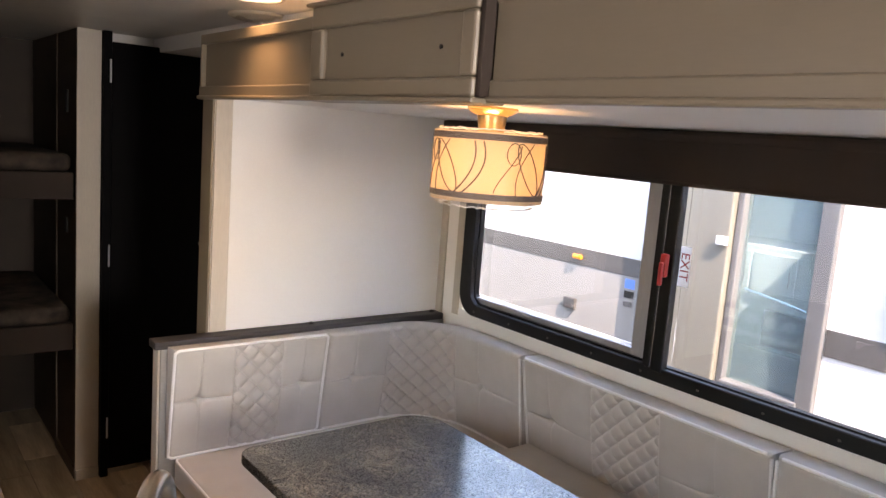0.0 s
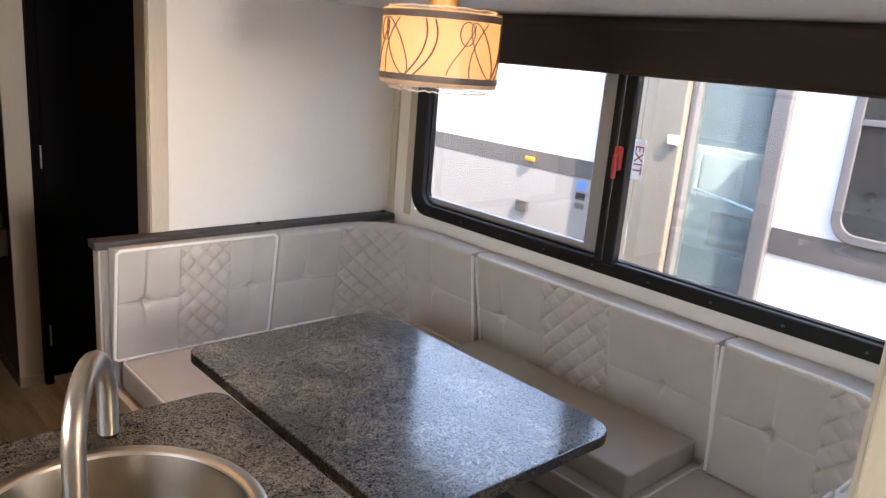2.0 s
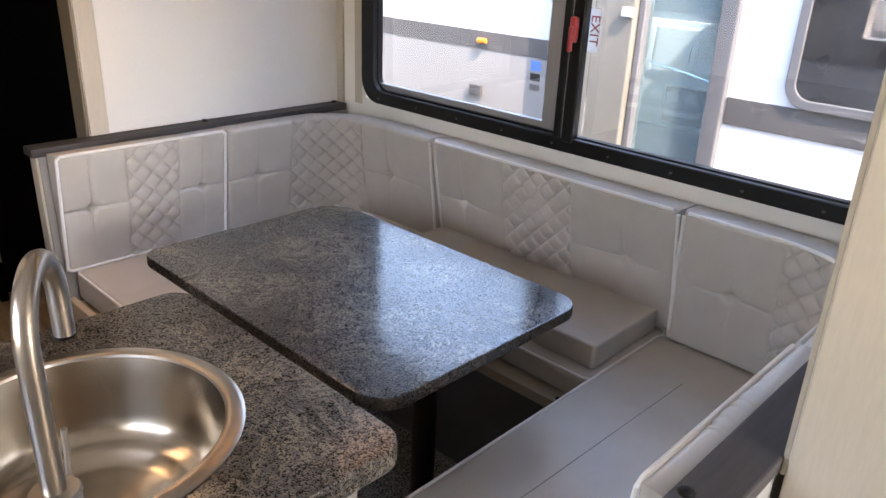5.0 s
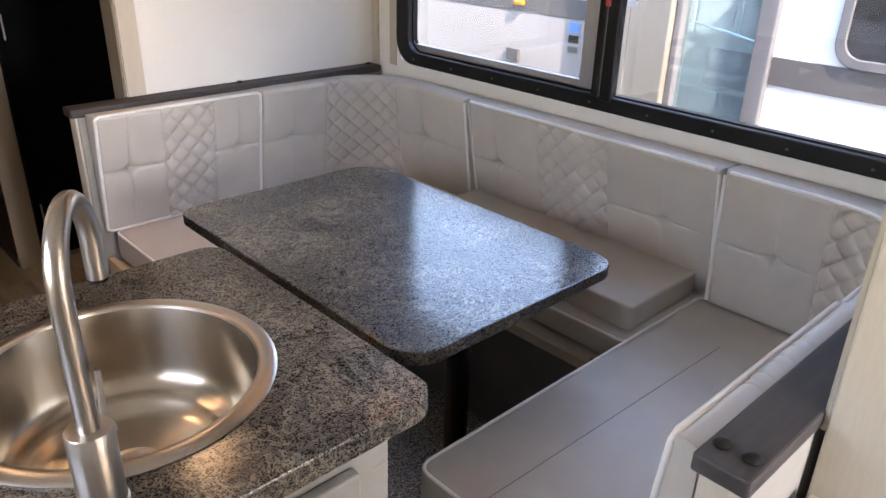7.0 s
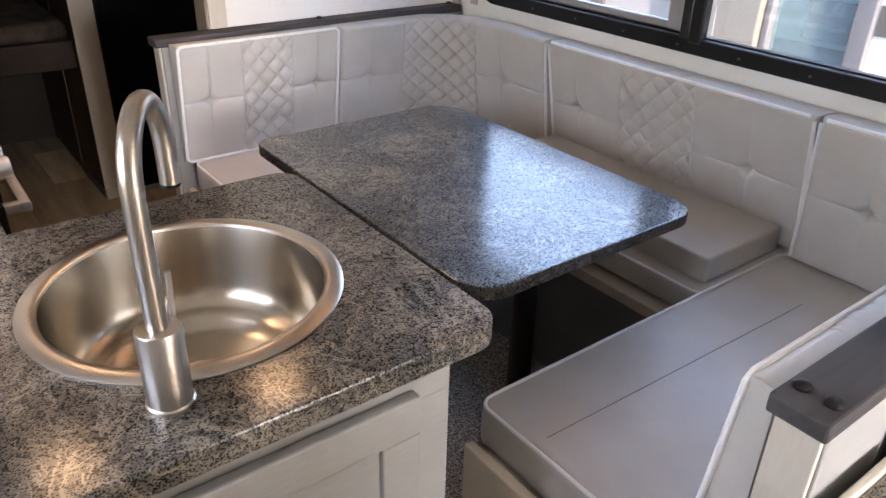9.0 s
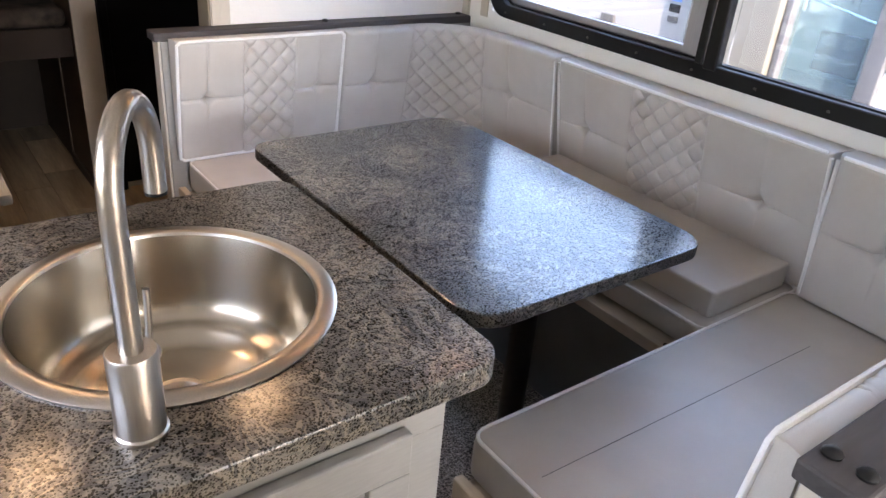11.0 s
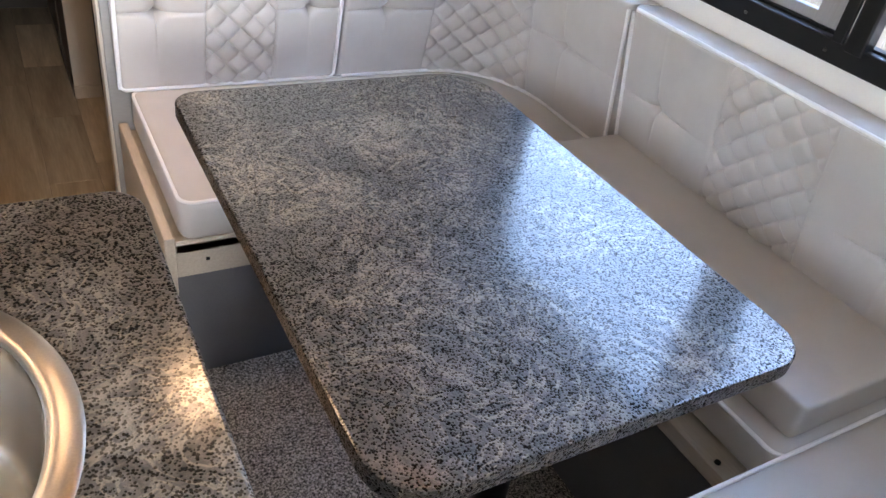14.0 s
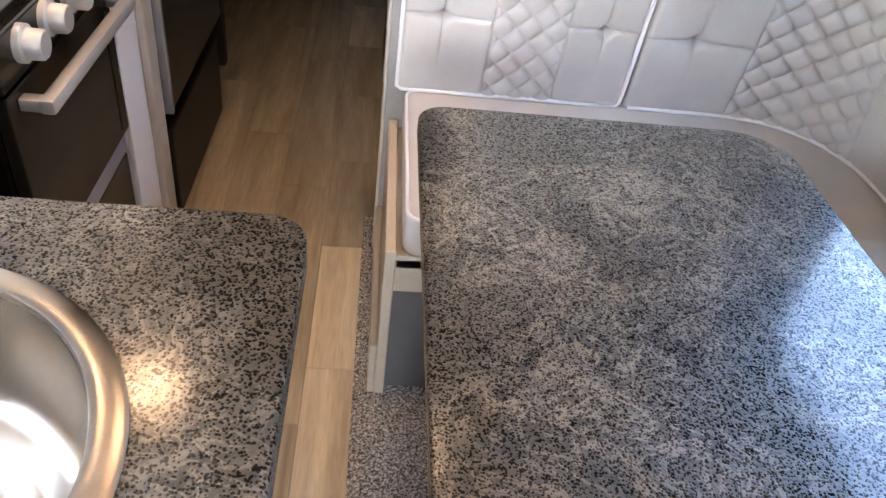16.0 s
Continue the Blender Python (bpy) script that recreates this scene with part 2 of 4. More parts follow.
PALE = surface("pale_grey_cabinet_film", (0.27, 0.26, 0.245), (0.31, 0.30, 0.283), rough=0.45, coarse=5, fine=240, bump=0.15, stretch=(0.15, 1, 1), wear=0.09)
BOARD = surface("beige_bench_board", (0.50, 0.43, 0.34), (0.57, 0.495, 0.395), rough=0.5, coarse=6, fine=220, bump=0.15, stretch=(1, 0.15, 1), wear=0.12)
GREYBOARD = surface("dark_grey_panel", (0.12, 0.12, 0.125), (0.155, 0.155, 0.16), rough=0.5, coarse=5, fine=240, bump=0.12, wear=0.1)
CAPWOOD = wood("dark_grey_oak_cap", (0.026, 0.022, 0.0225), (0.047, 0.041, 0.042), (0.075, 0.067, 0.068), 0, rough=0.68, vary=0.04, bump=0.35)
PLANK = wood("tan_vinyl_plank", (0.37, 0.285, 0.19), (0.56, 0.45, 0.31), (0.72, 0.61, 0.45), 1, rough=0.42, vary=0.3)
JOINT = surface("dark_floor_joint", (0.10, 0.07, 0.045), (0.13, 0.095, 0.06), rough=0.8)
CARPET = carpet_pile("speckled_carpet")
STEEL = surface("brushed_steel", (0.46, 0.42, 0.37), (0.55, 0.505, 0.45), rough=0.3, metal=1.0, coarse=8, fine=500, bump=0.06, depth=0.0004, stretch=(1, 1, 0.06), wear=0.1)
BASIN = surface("spun_steel_bowl", (0.47, 0.415, 0.34), (0.57, 0.51, 0.425), rough=0.24, metal=1.0, coarse=8, fine=26, bump=0.22, depth=0.003, stretch=(1, 1, 0.01), wear=0.08)
spun(BASIN, 0.85)
DARKSTEEL = surface("dark_stainless", (0.10, 0.095, 0.09), (0.13, 0.125, 0.12), rough=0.3, metal=1.0, fine=400, bump=0.05, stretch=(1, 1, 0.05))
BLACK = surface("black_door_skin", (0.002, 0.002, 0.0025), (0.003, 0.003, 0.004), rough=0.7, coarse=3, fine=300, bump=0.1, stretch=(1, 1, 0.1))
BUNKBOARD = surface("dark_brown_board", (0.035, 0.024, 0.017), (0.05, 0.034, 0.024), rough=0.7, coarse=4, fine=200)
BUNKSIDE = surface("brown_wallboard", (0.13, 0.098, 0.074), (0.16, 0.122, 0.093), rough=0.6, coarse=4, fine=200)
BLACKMETAL = surface("black_painted_metal", (0.004, 0.004, 0.0045), (0.007, 0.007, 0.0075), rough=0.42, fine=400, bump=0.08)
BLACKGLASS = surface("black_oven_glass", (0.010, 0.009, 0.008), (0.014, 0.013, 0.011), rough=0.1, fine=300, bump=0.0)
BLIND = surface("dark_brown_blind", (0.027, 0.017, 0.0125), (0.037, 0.024, 0.018), rough=0.8, fine=600, bump=0.2)
SHADE = shade_cloth("cream_shade_cloth", (0.82, 0.70, 0.52))
SWIRL = surface("brown_print", (0.05, 0.025, 0.014), (0.07, 0.035, 0.02), rough=0.6, fine=300)
FILM = clear_film("clear_wrap")
BRASS = surface("brushed_gold_metal", (0.62, 0.44, 0.22), (0.7, 0.5, 0.26), rough=0.3, metal=1.0, fine=300, bump=0.05)
GLASS = glass("window_glass", (1.0, 1.0, 1.0))
GREENGLASS = glass("greenish_door_glass", (0.46, 0.62, 0.64))
GREENGLASS.node_tree.nodes["Principled BSDF"].inputs["Transmission Weight"].default_value = 0.92
DARKGLASS = surface("dark_tinted_glass", (0.012, 0.013, 0.014), (0.02, 0.021, 0.022), rough=0.06, bump=0.0)
ALU = surface("grey_aluminium", (0.42, 0.425, 0.44), (0.48, 0.485, 0.5), rough=0.4, metal=0.7, fine=300, bump=0.06, stretch=(1, 1, 0.1))
BLACKMETAL.node_tree.nodes["Principled BSDF"].inputs["Specular IOR Level"].default_value = 0.3
DARKALU = surface("weathered_grey_aluminium", (0.060, 0.060, 0.061), (0.08, 0.08, 0.081), rough=0.5, metal=0.0, fine=300, bump=0.06, stretch=(1, 1, 0.1))
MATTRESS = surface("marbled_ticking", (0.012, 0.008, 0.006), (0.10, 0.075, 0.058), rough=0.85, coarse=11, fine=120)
BLACK.node_tree.nodes["Principled BSDF"].inputs["Specular IOR Level"].default_value = 0.08
WHITEPAINT = surface("white_gelcoat", (0.42, 0.42, 0.42), (0.46, 0.46, 0.46), rough=0.35, coarse=1.5, fine=60, wear=0.03)
GREYGEL = surface("pale_grey_gelcoat", (0.175, 0.167, 0.156), (0.195, 0.187, 0.175), rough=0.4, coarse=1.5, fine=60, wear=0.03)
CREAMPAINT = surface("cream_door_skin", (0.105, 0.098, 0.08), (0.12, 0.112, 0.092), rough=0.4, coarse=2, fine=80, wear=0.04)
BANDGREY = surface("grey_vinyl_stripe", (0.045, 0.042, 0.04), (0.06, 0.057, 0.054), rough=0.4, coarse=3, fine=80)
ASPHALT = surface("asphalt", (0.045, 0.044, 0.042), (0.07, 0.068, 0.065), rough=0.9, coarse=1.2, fine=60, bump=0.6, depth=0.006, wear=0.3)
RED = surface("red_plastic", (0.42, 0.02, 0.02), (0.5, 0.03, 0.03), rough=0.4)
STICKER_FILM = shade_cloth("translucent_sticker", (0.95, 0.92, 0.9))
STICKER = surface("white_sticker", (0.72, 0.68, 0.66), (0.78, 0.74, 0.72), rough=0.5)
REDINK = surface("red_ink", (0.35, 0.03, 0.03), (0.42, 0.05, 0.04), rough=0.6)
AMBER = surface("amber_lens", (0.55, 0.15, 0.01), (0.65, 0.2, 0.02), rough=0.2)
BLUE = surface("blue_print", (0.05, 0.14, 0.42), (0.08, 0.2, 0.5), rough=0.5)
KNOB = surface("chrome_knob", (0.75, 0.73, 0.69), (0.82, 0.8, 0.76), rough=0.16, metal=1.0, fine=300, bump=0.0)
SATIN = surface("satin_aluminium", (0.56, 0.545, 0.52), (0.64, 0.625, 0.60), rough=0.42, metal=0.55, fine=300, bump=0.05, stretch=(1, 0.1, 1))
LED = glow("led_diffuser", (1.0, 0.74, 0.46), 0.4)

# ---- mesh helpers ----
ORIGIN = {}


def thing(name, at, label, category, group="", kind=""):
    ob = new(name)
    ob.location = at
    ob.empty_display_size = 0.05
    ORIGIN[ob.name] = Vector(at)
    return tagged(ob, label, category, group, kind)


def part(name, bm, mat, parent=None, label="", smooth=False):
    bmesh.ops.recalc_face_normals(bm, faces=bm.faces)
    at = ORIGIN[parent.name] if parent else Vector()
    me = bpy.data.meshes.new(name)
    for v in bm.verts:
        v.co -= at
    for f in bm.faces:
        f.smooth = smooth
    bm.to_mesh(me)
    bm.free()
    if smooth:
        me.set_sharp_from_angle(angle=radians(42))
    me.materials.append(mat)
    ob = new(name, me)
    ORIGIN[ob.name] = at
    if parent:
        ob.parent = parent
    return tagged(ob, label)


def structure(name, bm, mat, label="", smooth=False):
    ob = part(name, bm, mat, None, label, smooth)
    return tagged(ob, kind="structure")


def box(x0, x1, y0, y1, z0, z1, r=0.0, seg=2, bm=None):
    one = bmesh.new()
    bmesh.ops.create_cube(one, size=1)
    for v in one.verts:
        v.co = Vector(((x0 + x1) / 2 + v.co.x * (x1 - x0), (y0 + y1) / 2 + v.co.y * (y1 - y0), (z0 + z1) / 2 + v.co.z * (z1 - z0)))
    if r:
        bmesh.ops.bevel(one, geom=list(one.edges), offset=r, segments=seg, affect="EDGES", profile=0.5)
    if bm is None:
        return one
    return joined(bm, one)


def joined(bm, other):
    me = bpy.data.meshes.new("tmp")
    other.to_mesh(me)
    other.free()
    bm.from_mesh(me)
    bpy.data.meshes.remove(me)
    return bm


def rounded(x0, x1, y0, y1, r, n=6):
    """A rounded rectangle's outline; r is one radius, or four from the low corner round."""
    r = (r,) * 4 if isinstance(r, (int, float)) else r
    out = []
    for (cx, cy, a), q in zip(((x0, y0, 180), (x1, y0, 270), (x1, y1, 0), (x0, y1, 90)), r):
        ox, oy = cx + (q if cx == x0 else -q), cy + (q if cy == y0 else -q)
        for k in range(n + 1):
            b = radians(a + 90 * k / n)
            out.append((ox + q * math.cos(b), oy + q * math.sin(b)))
    return out


def slab(outline, z0, z1, hole=None, r=0.004, axes="xy"):
    """An outline drawn out from z0 to z1, with eased edges and one hole if given. axes: the plane it lies in."""
    bm = bmesh.new()
    loops = []
    for pts in (outline, hole) if hole else (outline,):
        vs = [bm.verts.new((x, y, z1)) for x, y in pts]
        loops.append([bm.edges.new((vs[i], vs[(i + 1) % len(vs)])) for i in range(len(vs))])
    if hole:
        bmesh.ops.triangle_fill(bm, edges=[e for lp in loops for e in lp], use_beauty=True)
    else:
        bm.faces.new(bm.verts[:])
    rim = [e for lp in loops for e in lp]
    faces = list(bm.faces)
    ext = bmesh.ops.extrude_face_region(bm, geom=faces)
    low = [g for g in ext["geom"] if isinstance(g, bmesh.types.BMVert)]
    for v in low:
        v.co.z = z0
    bmesh.ops.recalc_face_normals(bm, faces=bm.faces)
    if r:
        edges = [e for e in bm.edges if len(e.link_faces) == 2 and abs(e.verts[0].co.z - e.verts[1].co.z) < 1e-6 and abs(e.calc_face_angle(0)) > 1.2]
        bmesh.ops.bevel(bm, geom=edges, offset=r, segments=2, affect="EDGES", profile=0.5)
    if axes == "yz":
        for v in bm.verts:
            v.co = Vector((v.co.z, v.co.x, v.co.y))
    elif axes == "xz":
        for v in bm.verts:
            v.co = Vector((v.co.x, v.co.z, v.co.y))
    return bm


def lathe(profile, cx, cy, n=32, closed=False):
    bm = bmesh.new()
    rings = []
    for r, z in profile:
        if r < 1e-5:
            rings.append([bm.verts.new((cx, cy, z))])
        else:
            rings.append([bm.verts.new((cx + r * math.cos(2 * math.pi * k / n), cy + r * math.sin(2 * math.pi * k / n), z)) for k in range(n)])
    pairs = list(zip(rings, rings[1:])) + ([(rings[-1], rings[0])] if closed else [])
    for a, b in pairs:
        for k in range(n):
            q = (k + 1) % n
            if len(a) == 1 and len(b) == 1:
                continue
            if len(a) == 1:
                bm.faces.new((a[0], b[q], b[k]))
            elif len(b) == 1:
                bm.faces.new((a[k], a[q], b[0]))
            else:
                bm.faces.new((a[k], a[q], b[q], b[k]))
    return bm


def tube(points, r, n=8, closed=False, bm=None):
    """A round bar along a line of points."""
    pts = [Vector(p) for p in points]
    bm = bm or bmesh.new()
    rings, count = [], len(pts)
    up = Vector((0.13, 0.21, 0.97))
    for i, p in enumerate(pts):
        a = pts[(i - 1) % count] if closed or i else p
        b = pts[(i + 1) % count] if closed or i < count - 1 else p
        d = (b - a).normalized()
        side = d.cross(up)
        if side.length < 0.05:
            side = d.cross(Vector((1, 0, 0)))
        side.normalize()
        top = side.cross(d).normalized()
        up = top
        rad = r[i] if isinstance(r, (list, tuple)) else r
        rings.append([bm.verts.new(p + rad * (math.cos(2 * math.pi * k / n) * side + math.sin(2 * math.pi * k / n) * top)) for k in range(n)])
    for i in range(count if closed else count - 1):
        a, b = rings[i], rings[(i + 1) % count]
        for k in range(n):
            bm.faces.new((a[k], a[(k + 1) % n], b[(k + 1) % n], b[k]))
    if not closed:
        bm.faces.new(rings[0])
        bm.faces.new(rings[-1])
    return bm

# ---- the caravan's shell ----
FLOOR2 = 0.075                      # the slide-out's carpeted floor
structure("floor", box(-0.6, 1.6, -3.0, 5.2, -0.08, -0.004), JOINT, "tan wood-look vinyl plank floor with dark joints")
structure("ceiling", box(-0.75, 1.75, -3.1, 5.3, 2.03, 2.09), CEILING, "textured off-white ceiling board")
# the gap in this wall is made up, cut for the west fill
bm = box(-0.72, -0.6, -3.0, 5.2, -0.08, 1.18)
box(-0.72, -0.6, -3.0, 5.2, 1.72, 2.03, bm=bm)
box(-0.72, -0.6, -3.0, 0.53, 1.18, 1.72, bm=bm)
box(-0.72, -0.6, 1.37, 5.2, 1.18, 1.72, bm=bm)
structure("wall_west", bm, WALLBOARD, "plain white side wall with an opening added for the fill lamp")
structure("wall_north", box(-0.6, 1.6, 5.2, 5.3, -0.08, 2.03), WALLBOARD, "plain white end wall")
bm = box(-0.6, 1.06, -3.1, -3.0, -0.08, 1.08)
box(-0.6, 1.06, -3.1, -3.0, 1.90, 2.03, bm=bm)
box(-0.6, -0.16, -3.1, -3.0, 1.08, 1.90, bm=bm)
box(1.045, 1.06, -3.1, -3.0, 1.08, 1.90, bm=bm)
structure("wall_south", bm, WALLBOARD, "white end wall with a window opening")
bm = box(1.06, 1.16, -3.0, 0.17, -0.08, 2.03)
structure("wall_east_front", bm, WALLBOARD, "white side wall beside the slide-out")
# unseen wall, added to keep the south daylight off the sink cabinet
structure("wall_light_block", box(-0.6, 0.64, -0.62, -0.55, 0.0, 2.03), WALLBOARD, "unseen partition added to shade the sink cabinet")
structure("wall_east_rear", box(1.5, 1.6, 2.58, 5.2, -0.08, 2.03), WALLBOARD, "white side wall beyond the slide-out")
structure("trim_slide_top", box(1.16, 1.6, -3.0, 5.2, 1.965, 2.027), WALLBOARD, "white closing strip over the slide-out")

# the slide-out room
structure("slide_floor", box(0.80, 2.08, 0.17, 2.565, -0.03, FLOOR2, 0.004), CARPET, "speckled grey-brown carpet on the slide-out floor")
structure("trim_slide_edge", box(0.787, 0.80, 0.17, 2.565, 0.0, FLOOR2 - 0.006, 0.003), CARPET, "speckled carpet turned over the slide-out floor edge")
structure("slide_ceiling", box(1.02, 2.08, 0.17, 2.565, 1.757, 1.90), WALLBOARD, "white slide-out ceiling panel")
structure("wall_slide_north", box(1.0, 1.98, 2.475, 2.565, FLOOR2, 1.757), WALLBOARD, "smooth white wall behind the dinette")
structure("wall_slide_south", box(1.0, 1.98, 0.17, 0.325, FLOOR2, 1.757), WALLBOARD, "white end wall of the slide-out")
WIN = (0.50, 2.30, 1.02, 1.68)      # the dinette window's opening: y, y, z, z
bm = box(1.98, 2.02, 0.17, 2.565, FLOOR2, WIN[2] - 0.012)
box(1.98, 2.02, 0.17, 2.565, WIN[3], 1.757, bm=bm)
box(1.98, 2.02, 0.17, WIN[0] - 0.012, WIN[2] - 0.012, WIN[3], bm=bm)
box(1.98, 2.02, WIN[1] + 0.012, 2.565, WIN[2] - 0.012, WIN[3], bm=bm)
structure("wall_slide_east", bm, WALLBOARD, "white window wall of the dinette")
for name, y0, y1, lo, hi in (("trim_corner_north", 2.471, 2.475, 1.0, 1.058), ("trim_corner_south", 0.325, 0.329, 1.0, 1.058)):
    structure(name, box(lo, hi, y0 - (0.004 if y0 > 1 else 0), y1 + (0.004 if y0 < 1 else 0), 0.96, 1.757, 0.002), TRIM, "cream corner strip of the slide-out wall")
structure("trim_jamb_north", box(0.992, 1.0, 2.477, 2.565, FLOOR2, 1.757, 0.002), CABINET, "cream end strip of the slide-out wall")
structure("trim_jamb_south", box(0.992, 1.0, 0.17, 0.323, FLOOR2, 1.757, 0.002), TRIM, "cream end strip of the slide-out wall")
structure("trim_wall_batten", box(1.968, 1.98, 2.44, 2.475, 0.96, 1.757, 0.002), TRIM, "cream batten in the slide-out corner")
structure("trim_wall_batten_low", box(1.976, 1.98, 2.335, 2.375, 0.98, 1.757, 0.001), TRIM, "cream batten beside the window")

# the fascia over the slide-out
bm = box(1.0, 1.02, 0.10, 2.568, 1.757, 1.955)
box(0.987, 1.0, 0.10, 1.108, 1.757, 1.955, bm=bm)
structure("slide_fascia", bm, CABINET, "greige panelled fascia over the slide-out")
for name, x0, z0, z1 in (("trim_fascia_low", 0.982, 1.752, 1.79), ("trim_fascia_lip", 0.974, 1.748, 1.760), ("trim_fascia_top", 0.984, 1.925, 1.957)):
    structure(name, box(x0, 1.0, 0.10, 2.580, z0, z1, 0.004), CABINET, "greige moulding along the fascia")
structure("trim_fascia_end", box(0.984, 1.50, 2.568, 2.580, 1.757, 1.957, 0.003), CABINET, "greige return at the end of the fascia")


def flip_cabinet():
    ob = thing("overhead_cabinet", (0.99, 1.43, 1.75), "greige overhead cabinet with a framed panel door", "cabinet")
    body = part("body", box(0.972, 1.02, 1.125, 1.748, 1.756, 1.968, 0.002), CABINET, ob)
    door = part("door", box(0.968, 0.972, 1.16, 1.70, 1.785, 1.935, 0.001), CABINET, ob, "flat door panel")
    for a in ((1.125, 1.748, 1.756, 1.795), (1.125, 1.748, 1.914, 1.968)):
        part("rail", box(0.952, 0.972, *a, 0.007, 2), CABINET, ob)
    for a in ((1.125, 1.168), (1.69, 1.748)):
        part("stile", box(0.9515, 0.972, *a, 1.795, 1.914, 0.007, 2), CABINET, ob)
    for y in (1.243, 1.618):
        b = lathe([(0, 0), (0.004, 0), (0.005, 0.003), (0.002, 0.004), (0, 0.004)], 0, 0, 12)
        for v in b.verts:
            v.co = Vector((0.968 - v.co.z, y + v.co.x, 1.853 + v.co.y))
        part("screw_hole", b, BLACKMETAL, door, "dark brass screw")
    # dark strip paints the shade of the gap between cabinet and fascia
    part("gap_shade_strip", box(0.960, 0.9865, 1.111, 1.124, 1.758, 1.972, 0.002), BLIND, ob, "dark brown strip standing for the shaded gap beside the cabinet")
    part("shelf_lip", box(0.938, 1.02, 1.108, 1.765, 1.746, 1.756, 0.003), CABINET, ob)
    part("top_lip", box(0.940, 0.99, 1.115, 1.758, 1.966, 1.974, 0.003), CABINET, ob)
    return ob


flip_cabinet()


# ---- dinette window ----
def dinette_window():
    y0, y1, z0, z1 = WIN
    outer, inner = rounded(y0 - 0.02, y1 + 0.02, z0 - 0.02, z1 + 0.02, 0.09, 8), rounded(y0 + 0.03, y1 - 0.045, z0 + 0.025, z1 - 0.03, 0.055, 8)
    ob = thing("window_1", (1.98, 1.4, 1.0), "wide window with a black metal frame and sliding pane", "window", kind="structure")
    part("window_frame", slab(outer, 1.962, 1.985, inner, 0.004, "yz"), BLACKMETAL, ob, "black rounded frame")
    part("outer_frame", slab(rounded(y0 + 0.02, y1 - 0.03, z0 + 0.015, z1 - 0.02, 0.06, 8), 1.9855, 2.008, rounded(y0 + 0.034, y1 - 0.049, z0 + 0.029, z1 - 0.034, 0.05, 8), 0.0, "yz"), BLACKMETAL, ob)
    part("mullion", box(1.958, 1.990, 1.347, 1.388, z0 + 0.012, z1 - 0.02, 0.004), BLACKMETAL, ob)
    part("mullion_rib", box(1.952, 1.962, 1.388, 1.413, z0 + 0.022, z1 - 0.02, 0.003), BLACKMETAL, ob)
    part("sash_stile", box(1.988, 2.008, 1.430, 1.486, z0 + 0.03, z1 - 0.03, 0.003), ALU, ob, "grey sliding sash edge")
    part("sash_rail", box(1.992, 2.010, 1.455, y1 - 0.05, z0 + 0.03, z0 + 0.052, 0.003), ALU, ob)
    for a, b in ((y0 + 0.03, 1.35), (1.385, y1 - 0.05)):
        p = part("pane", box(2.012, 2.016, a, b, z0 + 0.02, z1 - 0.02), GLASS, ob, "clear glass")
        p.visible_shadow = False
    for k in range(9):
        y = 0.62 + k * 0.2
        part("screw", box(1.9595, 1.963, y - 0.004, y + 0.004, z0 - 0.003, z0 + 0.003, 0.001, 1), DARKSTEEL, ob)
    latch = part("escape_latch", box(1.935, 1.953, 1.357, 1.381, 1.325, 1.395, 0.006), RED, ob, "red emergency latch")
    part("lever", box(1.925, 1.937, 1.363, 1.376, 1.30, 1.37, 0.004), RED, latch)
    return ob


dinette_window()


def exit_sticker():
    ob = thing("exit_sticker", (2.010, 1.343, 1.352), "white sticker with the red word EXIT on the window glass", "sign")
    part("sticker", box(2.0085, 2.0115, 1.326, 1.361, 1.297, 1.417), STICKER_FILM, ob)
    curve = bpy.data.curves.new("exit_word", "FONT")
    curve.body, curve.size, curve.align_x, curve.align_y = "EXIT", 0.042, "CENTER", "CENTER"
    curve.extrude = 0.0004
    tmp = new("exit_word", curve)
    deps = bpy.context.evaluated_depsgraph_get()
    me = bpy.data.meshes.new_from_object(tmp.evaluated_get(deps))
    bpy.data.objects.remove(tmp)
    me.materials.clear()
    me.materials.append(REDINK)
    word = new("word", me)
    word.parent = ob
    # read from the room, turned a quarter clockwise
    turn = Matrix(((0, 0, -1), (0, -1, 0), (-1, 0, 0))).to_4x4()
    word.matrix_basis = Matrix.Translation((-0.003, 0, 0.005)) @ turn
    return ob


exit_sticker()

blind = thing("roller_blind", (1.95, 1.4, 1.60), "dark brown roller blind drawn down over the window top", "blind")
part("cloth", box(1.930, 1.936, 0.42, 2.462, 1.602, 1.752, 0.002), BLIND, blind)
part("hem_bar", box(1.926, 1.940, 0.42, 2.462, 1.597, 1.609, 0.003), BLIND, blind)
part("roller", box(1.928, 1.972, 0.42, 2.462, 1.715, 1.755, 0.014, 4), BLIND, blind)

